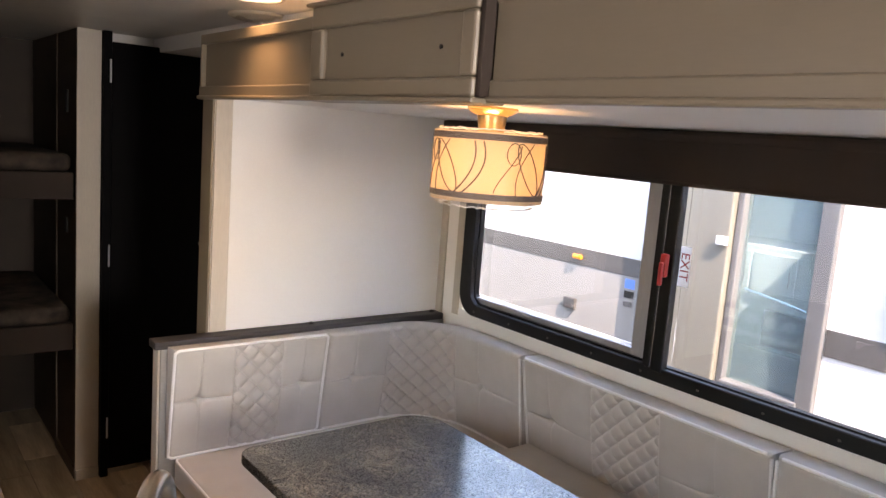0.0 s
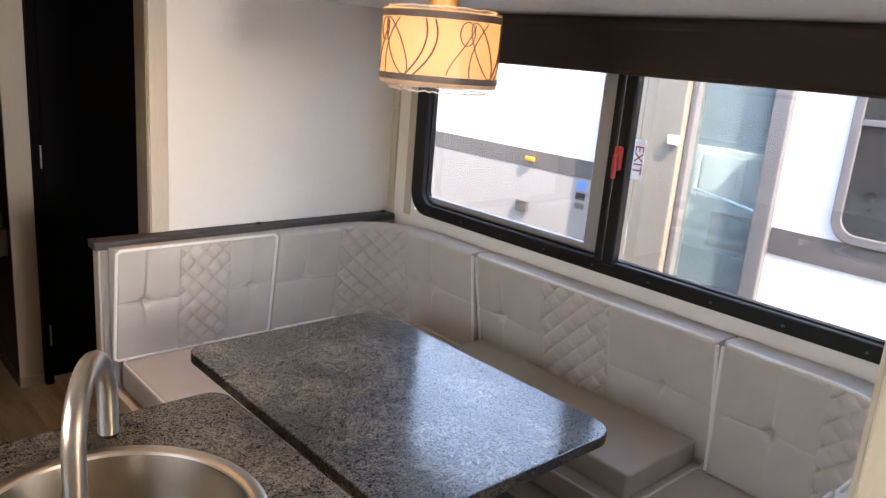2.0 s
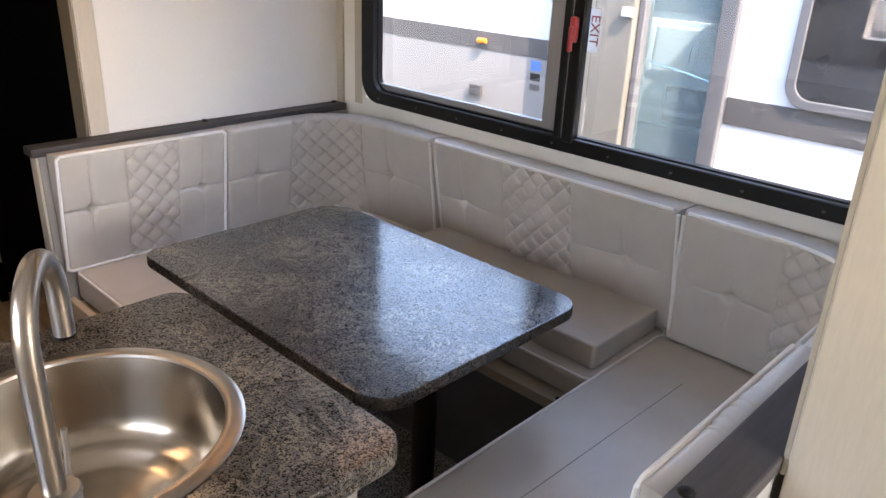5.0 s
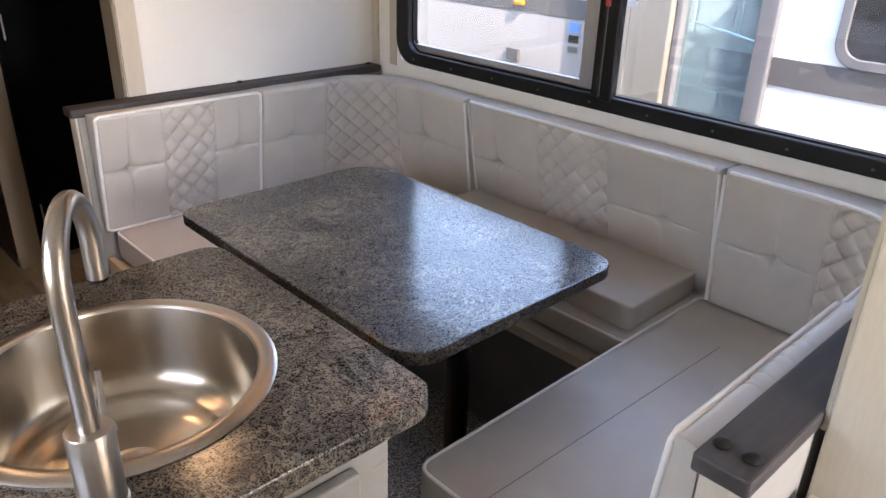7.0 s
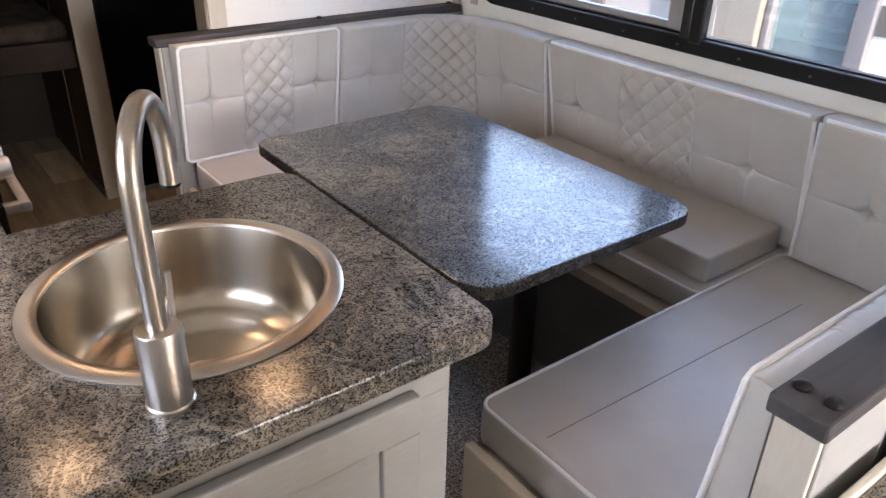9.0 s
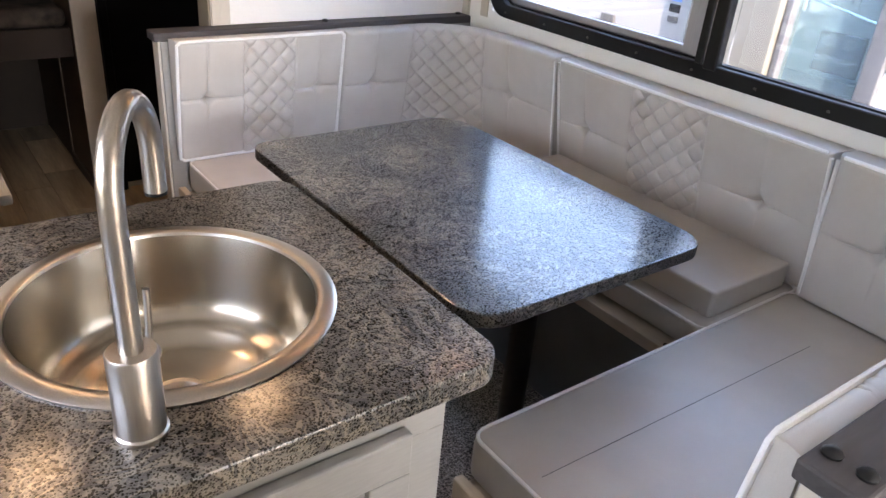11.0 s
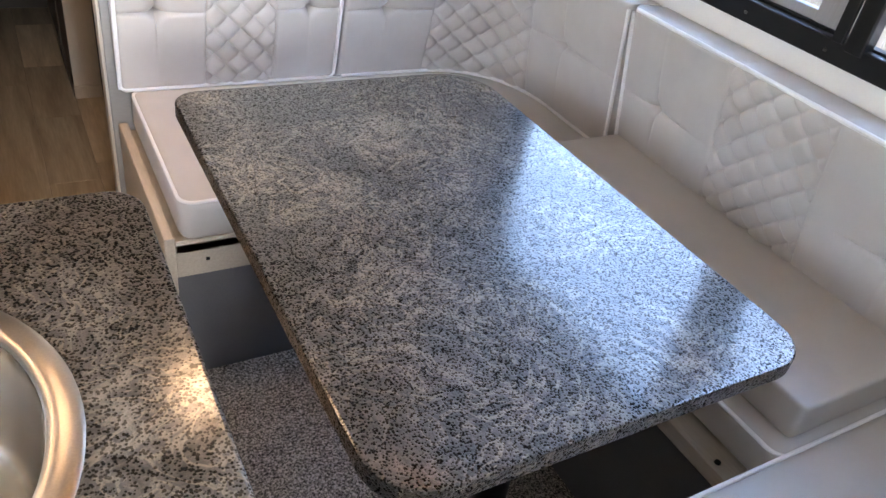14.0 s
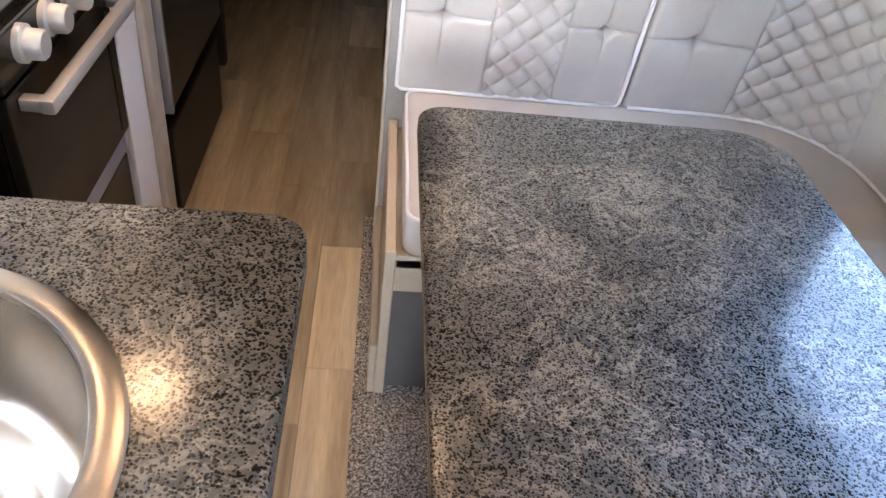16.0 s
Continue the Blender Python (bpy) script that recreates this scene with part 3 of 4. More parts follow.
# ---- dinette seating ----


def line_path(corners, step=0.003, bend=0.0):
    """Points at even steps along a line of corners, the corners rounded by bend."""
    pts = [Vector(p) for p in corners]
    fine = [pts[0]]
    for i in range(1, len(pts) - 1):
        a, b, c = pts[i - 1], pts[i], pts[i + 1]
        d0, d1 = (a - b).normalized(), (c - b).normalized()
        p, q = b + d0 * bend, b + d1 * bend
        for k in range(13):
            u = k / 12
            fine.append((1 - u) ** 2 * p + 2 * u * (1 - u) * b + u * u * q)
    fine.append(pts[-1])
    total = [0.0]
    for a, b in zip(fine, fine[1:]):
        total.append(total[-1] + (b - a).length)
    count = max(8, int(total[-1] / step))
    out, j = [], 0
    for k in range(count + 1):
        s = total[-1] * k / count
        while j < len(fine) - 2 and total[j + 1] < s:
            j += 1
        u = (s - total[j]) / max(1e-9, total[j + 1] - total[j])
        out.append(fine[j].lerp(fine[j + 1], u))
    return out, total[-1]


def back_cushion(label, corners, z0, z1, thick, quilts, tufts, pipes, bend=0.0, lean=0.0, room=1, crown=0.0, seams=0.0):
    """An upright cushion along a plan line, its stitched face to the room. quilts: stretches (s0, s1) of diamond stitching;
    tufts: (s, z) of pulled buttons with their cross seams, as deep as seams says; pipes: which edges carry white piping (l r t b)."""
    path, length = line_path(corners, bend=bend)
    n = len(path)
    normal = []
    for i in range(n):
        d = (path[min(n - 1, i + 1)] - path[max(0, i - 1)]).normalized()
        normal.append(Vector((-d.y, d.x)) * room)
    rows = int((z1 - z0) / 0.003)
    mid = path[n // 2]
    ob = thing("back_cushion", (mid.x, mid.y, z0), label, "cushion", "dinette back cushions")
    rim, pitch = 0.018, 0.064
    edges = sorted(v for q in quilts for v in q)

    def depth(s, z):
        e = min(s, length - s, z - z0, z1 - z)
        d = -(rim - math.sqrt(max(0.0, rim**2 - (rim - e) ** 2))) if e < rim else 0.0
        d += 0.010 * math.sin(math.pi * s / length) * math.sin(math.pi * (z - z0) / (z1 - z0))
        quilted = any(a < s < b for a, b in quilts)
        if quilted:
            for g in ((s + z) / pitch, (s - z) / pitch):
                w = abs(g - round(g)) * pitch * 0.707
                d -= 0.0095 * math.exp(-w / 0.0048) - 0.0025
        for q in edges:
            d -= 0.006 * math.exp(-abs(s - q) / 0.003)
        for ts, tz in tufts:
            r2 = (s - ts) ** 2 + (z - tz) ** 2
            d -= 0.022 * math.exp(-r2 / 0.014**2) + 0.006 * math.exp(-r2 / 0.06**2)
            if not quilted:
                lo = max([q for q in edges if q < ts], default=0)
                hi = min([q for q in edges if q > ts], default=length)
                if lo < s < hi:
                    near = math.exp(-math.sqrt(r2) / 0.055)
                    d -= (0.014 * near + 0.0042 * seams) * math.exp(-abs(z - tz) / 0.0032)
                    d -= (0.010 * near + 0.0028 * seams * (z > tz)) * math.exp(-abs(s - ts) / 0.0030)
        d += 0.0016 * noise.noise((s * 9, z * 9, mid.x * 3)) + 0.0008 * noise.noise((s * 30, z * 26, mid.y * 5))
        return d

    bm = bmesh.new()
    grid = []
    for i in range(n):
        s = length * i / (n - 1)
        col = []
        for k in range(rows + 1):
            z = z0 + (z1 - z0) * k / rows
            p = path[i] + normal[i] * (depth(s, z) + lean * (1 - (z - z0) / (z1 - z0)))
            zz = z + crown * math.sin(math.pi * s / length) * (k / rows)
            col.append(bm.verts.new((p.x, p.y, zz)))
        grid.append(col)
    for i in range(n - 1):
        for k in range(rows):
            bm.faces.new((grid[i][k], grid[i + 1][k], grid[i + 1][k + 1], grid[i][k + 1]))
    back = []
    for i in range(n):
        low, top = path[i] - normal[i] * thick, path[i] - normal[i] * thick
        zt = grid[i][rows].co.z - 0.006
        back.append((bm.verts.new((low.x, low.y, z0)), bm.verts.new((top.x, top.y, zt))))
    for i in range(n - 1):
        (a0, a1), (b0, b1) = back[i], back[i + 1]
        bm.faces.new((a0, a1, b1, b0))
        bm.faces.new((grid[i][rows], grid[i + 1][rows], b1, a1))
        bm.faces.new((grid[i][0], a0, b0, grid[i + 1][0]))
    bm.faces.new(grid[0] + [back[0][1], back[0][0]])
    bm.faces.new(grid[-1] + [back[-1][1], back[-1][0]])
    ins, out = 0.004, -0.0025

    def edge(s, z):
        i = min(n - 1, max(0, round(s / length * (n - 1))))
        p = path[i] + normal[i] * (out + lean * (1 - (z - z0) / (z1 - z0)))
        return Vector((p.x, p.y, z))

    def run(a, b, fixed, upright):
        count = max(6, int(abs(b - a) / 0.02))
        return [edge(fixed, a + (b - a) * k / count) if upright else edge(a + (b - a) * k / count, fixed) for k in range(count + 1)]

    keep = {"t": run(ins + 0.01, length - ins - 0.01, z1 - ins, False), "b": run(ins + 0.01, length - ins - 0.01, z0 + ins, False),
            "l": run(z0 + ins + 0.01, z1 - ins - 0.01, ins, True), "r": run(z0 + ins + 0.01, z1 - ins - 0.01, length - ins, True)}
    buttons = []
    for ts, tz in tufts:
        i = round(ts / length * (n - 1))
        buttons.append((path[i] + normal[i] * (depth(ts, tz) + 0.002 + lean * (1 - (tz - z0) / (z1 - z0))), tz))
    body = part("cover", bm, VINYL, ob, smooth=True)
    if pipes == "loop":
        pts = keep["l"] + keep["t"] + keep["r"][::-1] + keep["b"][::-1]
        part("piping", tube(pts, 0.005, 8, closed=True), PIPING, ob, "white piping", smooth=True)
    else:
        for e in pipes:
            part("piping", tube(keep[e], 0.005, 8), PIPING, ob, "white piping", smooth=True)
    # buttons coloured dark to stand for shade deep in each tuft
    for p, z in buttons:
        b = lathe([(0, -0.004), (0.0065, -0.003), (0.008, 0), (0.0065, 0.003), (0, 0.004)], 0, 0, 12)
        for v in b.verts:
            v.co = Vector((p.x + v.co.x, p.y + v.co.y, z + v.co.z * 1.6))
        part("button", b, PINCH_SHADE, ob, "covered button, darkened for the shade in the pinch", smooth=True)
    return ob


back_cushion("light grey vinyl back cushion with diamond quilting and white piping", [(0.842, 2.338), (1.392, 2.338)], 0.578, 0.962, 0.066,
             [(0.205, 0.375)], [(0.093, 0.778), (0.464, 0.778)], "loop", room=-1, lean=-0.05, seams=1.0)
back_cushion("light grey vinyl corner back cushion curving into the window wall", [(1.398, 2.338), (1.862, 2.338), (1.862, 1.846)], 0.578, 0.960, 0.100,
             [(0.260, 0.522)], [(0.122, 0.77), (0.64, 0.775)], "rb", bend=0.24, room=-1, lean=-0.05, seams=1.0)
back_cushion("light grey vinyl back cushion under the window with white piping", [(1.862, 1.836), (1.862, 0.930)], 0.572, 0.960, 0.104,
             [(0.31, 0.565)], [(0.12, 0.762), (0.742, 0.762)], "ltr", room=-1, lean=-0.075, seams=0.25)
back_cushion("light grey vinyl corner back cushion with quilted bend", [(1.862, 0.920), (1.862, 0.450), (1.36, 0.450)], 0.572, 0.962, 0.100,
             [(0.272, 0.54)], [(0.155, 0.765), (0.72, 0.77)], "lt", bend=0.24, room=-1, lean=-0.03, seams=0.4)
back_cushion("light grey vinyl back cushion against the low partition", [(1.35, 0.446), (0.834, 0.446)], 0.572, 0.976, 0.042,
             [(0.17, 0.345)], [(0.09, 0.775), (0.43, 0.775)], "loop", room=-1, lean=0.036)


def seat_cushion(label, x0, x1, y0, y1, z0, z1, r=0.022, corners=0.03, pipe="", seam=None, crown=0.006):
    ob = thing("seat_cushion", ((x0 + x1) / 2, (y0 + y1) / 2, z0), label, "cushion", "dinette seat cushions")
    bm = slab(rounded(x0, x1, y0, y1, corners, 6), z0, z1, None, 0.0)
    rim = [e for e in bm.edges if all(abs(v.co.z - z1) < 1e-6 for v in e.verts)]
    rim += [e for e in bm.edges if all(abs(v.co.z - z0) < 1e-6 for v in e.verts)]
    bmesh.ops.bevel(bm, geom=rim, offset=min(r, (z1 - z0) * 0.35), segments=4, affect="EDGES", profile=0.55)
    part("cover", bm, VINYL, ob, smooth=True)
    if pipe:
        ring = [(x, y, z1 - r * 0.2) for x, y in rounded(x0 + r * 0.18, x1 - r * 0.18, y0 + r * 0.18, y1 - r * 0.18, corners, 6)]
        part("piping", tube(ring, 0.0039, 8, closed=True), PIPING, ob, "white piping", smooth=True)
    if seam:
        part("seam", tube([Vector(seam[0]), Vector(seam[1])], 0.0008, 6), GREYBOARD, ob, "stitched seam")
    return ob


seat_cushion("light grey vinyl seat cushion with white piping on the far bench", 0.866, 1.93, 1.876, 2.405, 0.480, 0.577, pipe="y")
seat_cushion("light grey vinyl seat cushion with stitched seam and white piping", 0.872, 1.93, 0.405, 0.955, 0.468, 0.570, pipe="y",
             seam=((0.91, 0.800, 0.5700), (1.72, 0.778, 0.5700)))
seat_cushion("grey vinyl lower seat cushion with white piping under the window", 1.562, 1.97, 0.945, 1.835, 0.490, 0.566, pipe="y")
seat_cushion("loose light grey vinyl cushion laid on the window seat", 1.607, 1.93, 0.972, 1.83, 0.5665, 0.637, r=0.008, corners=0.012)


def bench(label, y0, y1, front, out):
    """A bench box: end panel to the aisle with a plinth, a front board, a lower grey panel."""
    ob = thing("bench_base", (1.4, (y0 + y1) / 2, FLOOR2), label, "bench", "dinette benches")
    part("end_panel", box(0.834, 0.856, min(front, out), max(front, out), FLOOR2, 0.490, 0.003), BOARD, ob, "beige end board")
    part("plinth", box(0.818, 0.834, min(front, out) + 0.002, max(front, out) - 0.002, FLOOR2, 0.225, 0.003), BOARD, ob)
    s = 1 if front < out else -1
    a, b = sorted((front + s * 0.004, front + s * 0.020))
    part("front_rail", box(0.856, 1.56, a, b, 0.385, 0.478 if front > 1 else 0.467, 0.002), BOARD, ob, "shaded front rail")
    a, b = sorted((front + s * 0.024, front + s * 0.038))
    part("front_panel", box(0.856, 1.56, a, b, FLOOR2, 0.392, 0.002), GREYBOARD, ob, "dark grey front panel")
    for x in (0.92, 1.3):
        part("screw", box(x - 0.004, x + 0.004, front + s * 0.002 - 0.002, front + s * 0.002 + 0.003, 0.42, 0.428, 0.0015, 1), BLACKMETAL, ob)
    a, b = sorted((front + s * 0.004, out))
    part("top_board", box(0.856, 1.97, a, b, 0.448, 0.467), BOARD, ob)
    return ob


bench("beige boarded bench base with a grey front panel", 1.90, 2.40, 1.885, 2.405)
bench("beige boarded bench base beside the low partition", 0.41, 0.93, 0.94, 0.405)
ob = thing("window_bench_base", (1.75, 1.4, FLOOR2), "grey boarded bench base under the window", "bench")
part("top_rail", box(1.52, 1.97, 0.93, 1.868, 0.455, 0.488, 0.003), BOARD, ob, "beige top rail")
part("front_panel", box(1.545, 1.56, 0.93, 1.868, FLOOR2, 0.455, 0.002), GREYBOARD, ob)
part("bolt", lathe([(0, 0.489), (0.006, 0.489), (0.005, 0.492), (0, 0.4925)], 1.535, 1.02, 12), BLACKMETAL, ob)


def low_partition(label, y0, y1, ztop):
    ob = thing("low_partition", (1.4, (y0 + y1) / 2, FLOOR2), label, "partition", "low partitions behind the benches")
    part("panel", box(0.822, 0.992, y0 + 0.004, y1 - 0.004, FLOOR2, ztop - 0.026, 0.003), PALE, ob, "pale grey end of the partition")
    part("panel_inner", box(0.992, 1.965, y0 + (0.0045 if y0 < 1 else 0.004), y1 - 0.0045, FLOOR2, ztop - 0.026), PALE, ob)
    part("edge_strip", box(0.815, 0.822, y0 + 0.008, y1 - 0.008, FLOOR2, ztop - 0.026, 0.002), TRIM, ob)
    cap = part("cap", box(0.803, 1.962, y0 - (0.0 if y0 > 1 else 0.0), y1, ztop - 0.026, ztop, 0.004), CAPWOOD, ob, "dark grey-brown wooden cap")
    xs = (0.84, 0.84) if y0 < 1 else (1.375, 1.93)
    for k, x in enumerate(xs):
        y = (y0 + 0.018 + k * 0.036) if y0 < 1 else y0 + 0.04
        part("button_plug", lathe([(0, ztop), (0.0105, ztop), (0.011, ztop + 0.003), (0.008, ztop + 0.0065), (0, ztop + 0.008)], x, y, 20), BLACKMETAL, cap, "dark round screw plug", smooth=True)
    return ob


low_partition("pale grey low partition with a dark wooden cap behind the far bench", 2.408, 2.474, 0.972)
low_partition("pale grey low partition with a dark wooden cap and round plugs", 0.331, 0.402, 0.990)


# ---- dinette table ----
def dinette_table():
    ob = thing("dinette_table", (1.2, 1.41, FLOOR2), "dark grey-brown stone-pattern laminate table on two black posts", "table")
    part("tabletop", slab(rounded(0.868, 1.510, 0.962, 1.905, (0.075, 0.065, 0.10, 0.05), 10), 0.771, 0.80, None, 0.0035), STONE, ob)
    part("underside", box(0.93, 1.46, 1.02, 1.83, 0.757, 0.771, 0.002), GREYBOARD, ob)
    for x, y in ((1.165, 1.14), (1.195, 1.69)):
        leg = part("leg", lathe([(0, FLOOR2), (0.0285, FLOOR2), (0.0285, 0.757), (0, 0.757)], x, y, 28), BLACKMETAL, ob, "black steel post", smooth=True)
        part("floor_flange", lathe([(0, FLOOR2), (0.068, FLOOR2), (0.07, FLOOR2 + 0.006), (0.062, FLOOR2 + 0.016), (0.036, FLOOR2 + 0.022), (0.034, FLOOR2 + 0.05), (0.0285, FLOOR2 + 0.052)], x, y, 32), BLACKMETAL, leg, "round black floor flange", smooth=True)
        part("top_flange", lathe([(0.0285, 0.735), (0.036, 0.737), (0.06, 0.750), (0.062, 0.757), (0, 0.757)], x, y, 28), BLACKMETAL, leg, smooth=True)
    return ob


dinette_table()


# ---- pendant lamp ----
def pendant():
    cx, cy = 1.215, 1.36
    ob = thing("pendant_lamp", (cx, cy, 1.757), "drum pendant lamp with cream shade, brown swirls and plastic wrap", "lamp")
    part("canopy", lathe([(0, 1.757), (0.056, 1.757), (0.058, 1.752), (0.05, 1.744), (0.034, 1.738), (0.031, 1.715), (0.029, 1.70), (0, 1.70)], cx, cy, 36), BRASS, ob, "gold metal canopy", smooth=True)
    R, zt, zb = 0.128, 1.700, 1.548
    shade = part("shade", lathe([(R - 0.001, zb), (R, zb), (R, zt), (R - 0.001, zt)], cx, cy, 64, closed=True), SHADE, ob, "cream cloth shade, lit from inside", smooth=True)
    part("diffuser", lathe([(0, zb + 0.006), (R - 0.006, zb + 0.006), (R - 0.004, zb + 0.008), (R - 0.006, zb + 0.010), (0, zb + 0.010)], cx, cy, 48), SHADE, shade, smooth=True)
    for z0, z1 in ((zt - 0.017, zt - 0.003), (zb + 0.008, zb + 0.021)):
        part("band", lathe([(R + 0.0006, z0), (R + 0.0016, z0), (R + 0.0016, z1), (R + 0.0006, z1)], cx, cy, 64, closed=True), SWIRL, shade, "brown edge band", smooth=True)

    def on(a, z):
        return (cx + (R + 0.001) * math.cos(a), cy + (R + 0.001) * math.sin(a), z)

    zc, half = (zt + zb) / 2, (zt - zb) / 2 - 0.02
    for k in range(4):
        a0 = radians(218 + k * 90)
        loop = [on(a0 - 0.62 + 0.24 * math.sin(u) - 0.12 * math.cos(u), zc + half * math.cos(u + 0.4)) for u in [2 * math.pi * j / 28 for j in range(28)]]
        part("swirl", tube(loop, 0.0013, 5, closed=True), SWIRL, shade)
        for off, bow in ((-0.02, 0.30), (0.13, 0.34), (-0.50, -0.25)):
            line = [on(a0 + off + 0.05 + bow * 0.5 * (1 - v * v) - 0.16 * (1 - v) - 0.1, zc + half * v) for v in [-1 + 2 * j / 16 for j in range(17)]]
            part("swirl", tube(line, 0.0019 if bow > 0 else 0.0012, 5), SWIRL, shade)
        line = [on(a0 + 0.32 + 0.42 * (v + 1) / 2 + 0.08 * math.sin(3 * v), zc + half * (0.92 * math.sin(1.55 * v))) for v in [-1 + 2 * j / 18 for j in range(19)]]
        part("swirl", tube(line, 0.0013, 5), SWIRL, shade)
        loop = [on(a0 + 0.62 + 0.13 * math.sin(u), zc + half * (0.58 + 0.42 * math.cos(u))) for u in [2 * math.pi * j / 20 for j in range(20)]]
        part("swirl", tube(loop, 0.0012, 5, closed=True), SWIRL, shade)
    wrap = part("plastic_wrap", lathe([(R - 0.03, zb - 0.013), (R - 0.012, zb - 0.010), (R + 0.003, zb + 0.004), (R + 0.0045, zb + 0.03), (R + 0.003, zc), (R + 0.004, zt - 0.02), (R + 0.001, zt + 0.003), (R - 0.02, zt + 0.006)], cx, cy, 72), FILM, ob, "clear protective plastic wrap", smooth=True)
    for v in wrap.data.vertices:
        a = math.atan2(v.co.y, v.co.x)
        k = 1 + 0.012 * noise.noise((math.cos(a) * 9, math.sin(a) * 9, v.co.z * 12))
        v.co.x, v.co.y = v.co.x * k, v.co.y * k
    wrap.visible_shadow = False
    for z, q in ((zt + 0.006, R - 0.012), (zb - 0.012, R - 0.022)):
        ring = [(cx + (q + 0.0015 * random.uniform(-1, 1)) * math.cos(u), cy + (q + 0.0015 * random.uniform(-1, 1)) * math.sin(u), z + random.uniform(-0.0018, 0.0018)) for u in [2 * math.pi * j / 110 for j in range(110)]]
        part("wrap_hem", tube(ring, 0.0016, 5, closed=True), PIPING, ob, "crinkled elastic hem")
    return ob


pendant()

# ---- galley peninsula ----
CX, CY, CR = 0.405, 1.076, 0.204


def circle(r, n=48):
    return [(CX + r * math.cos(2 * math.pi * k / n), CY + r * math.sin(2 * math.pi * k / n)) for k in range(n)]


ob = thing("countertop", (0.2, 1.08, 0.882), "dark brown-grey stone-pattern laminate worktop with a round cut-out", "worktop")
part("top", slab(rounded(-0.595, 0.735, 0.746, 1.408, (0.004, 0.045, 0.045, 0.004), 8), 0.882, 0.92, circle(CR), 0.004), STONE, ob)
part("return_top", box(-0.595, 0.225, 1.4085, 1.80, 0.882, 0.92, 0.003), STONE, ob)


def sink():
    ob = thing("round_sink", (CX, CY, 0.92), "round brushed stainless steel sink set in the worktop", "sink")
    part("rim", lathe([(0.2265, 0.9202), (0.227, 0.9225), (0.2225, 0.9255), (0.2095, 0.9265), (0.2035, 0.9275), (0.1995, 0.9255), (0.198, 0.921)], CX, CY, 72), STEEL, ob, "rolled steel rim", smooth=True)
    part("bowl", lathe([(0.198, 0.921), (0.195, 0.905), (0.1925, 0.86), (0.190, 0.815), (0.186, 0.798), (0.177, 0.786), (0.163, 0.780), (0.150, 0.7775), (0.143, 0.773), (0.134, 0.764), (0.115, 0.7595), (0.08, 0.757), (0.046, 0.754)], CX, CY, 72), BASIN, ob, "satin steel bowl", smooth=True)
    drain = part("drain", lathe([(0.046, 0.7545), (0.0455, 0.7565), (0.038, 0.7555), (0.033, 0.749), (0.030, 0.742)], CX, CY, 36), STEEL, ob, "steel drain ring", smooth=True)
    part("strainer", lathe([(0.033, 0.743), (0.020, 0.745), (0.006, 0.749), (0, 0.75)], CX, CY, 24), BLACKMETAL, drain, "black strainer", smooth=True)
    return ob


sink()


def faucet():
    bx, by = 0.299, 0.840
    ob = thing("faucet", (bx, by, 0.92), "brushed nickel gooseneck kitchen tap beside the sink", "tap")
    part("base", lathe([(0, 0.9202), (0.0285, 0.9202), (0.0285, 0.925), (0.0262, 0.927), (0.026, 1.022), (0.0245, 1.0245), (0.016, 1.025), (0, 1.025)], bx, by, 40), STEEL, ob, smooth=True)
    ex, ey = 0.371, 0.957
    d = Vector((ex - bx, ey - by, 0))
    r = d.length / 2
    d.normalize()
    pts = [Vector((bx, by, 1.015)), Vector((bx, by, 1.10)), Vector((bx, by, 1.165))]
    for k in range(1, 17):
        a = math.pi * (1 - k / 16)
        pts.append(Vector((bx, by, 1.184)) + d * (r + r * math.cos(a)) + Vector((0, 0, r * 1.05 * math.sin(a))))
    pts += [Vector((ex, ey, 1.164)), Vector((ex, ey, 1.139))]
    part("spout", tube(pts, 0.0122, 24), STEEL, ob, "curved spout", smooth=True)
    part("aerator", lathe([(0.0122, 1.139), (0.0118, 1.135), (0.009, 1.135), (0, 1.137)], ex, ey, 24), BLACKMETAL, ob)
    hub = tube([(bx + 0.014, by + 0.020, 0.995), (bx + 0.026, by + 0.033, 0.995)], 0.0135, 24)
    handle = part("handle_hub", hub, STEEL, ob, smooth=True)
    part("lever", tube([(bx + 0.026, by + 0.033, 1.005), (bx + 0.029, by + 0.036, 1.04), (bx + 0.030, by + 0.037, 1.068)], 0.0036, 12), STEEL, handle, "thin lever", smooth=True)
    return ob


faucet()


def peninsula():
    ob = thing("sink_cabinet", (0.1, 1.08, 0.0), "pale grey sink cabinet with a framed panel door", "cabinet")
    bm = box(-0.595, 0.655, 0.785, 0.80, 0.0, 0.882)
    box(0.640, 0.655, 0.80, 1.37, 0.0, 0.882, bm=bm)
    box(-0.595, 0.655, 1.37, 1.385, 0.0, 0.882, bm=bm)
    part("carcass", bm, PALE, ob)
    part("face_rail", box(-0.595, 0.655, 0.768, 0.7845, 0.826, 0.8815, 0.001), PALE, ob)
    part("face_stile", box(0.595, 0.655, 0.768, 0.7845, 0.0, 0.8255, 0.001), PALE, ob)
    for x0, x1 in ((0.09, 0.592), (-0.45, 0.06)):
        door = part("door", box(x0 + 0.05, x1 - 0.05, 0.757, 0.767, 0.14, 0.80, 0.001), PALE, ob, "shaker-style door")
        part("rail", box(x0, x1, 0.747, 0.767, 0.787, 0.852, 0.004), PALE, door)
        part("rail", box(x0, x1, 0.747, 0.767, 0.10, 0.163, 0.004), PALE, door)
        part("stile", box(x0, x0 + 0.062, 0.7474, 0.767, 0.163, 0.787, 0.003), PALE, door)
        part("stile", box(x1 - 0.062, x1, 0.7474, 0.767, 0.163, 0.787, 0.003), PALE, door)
    return ob


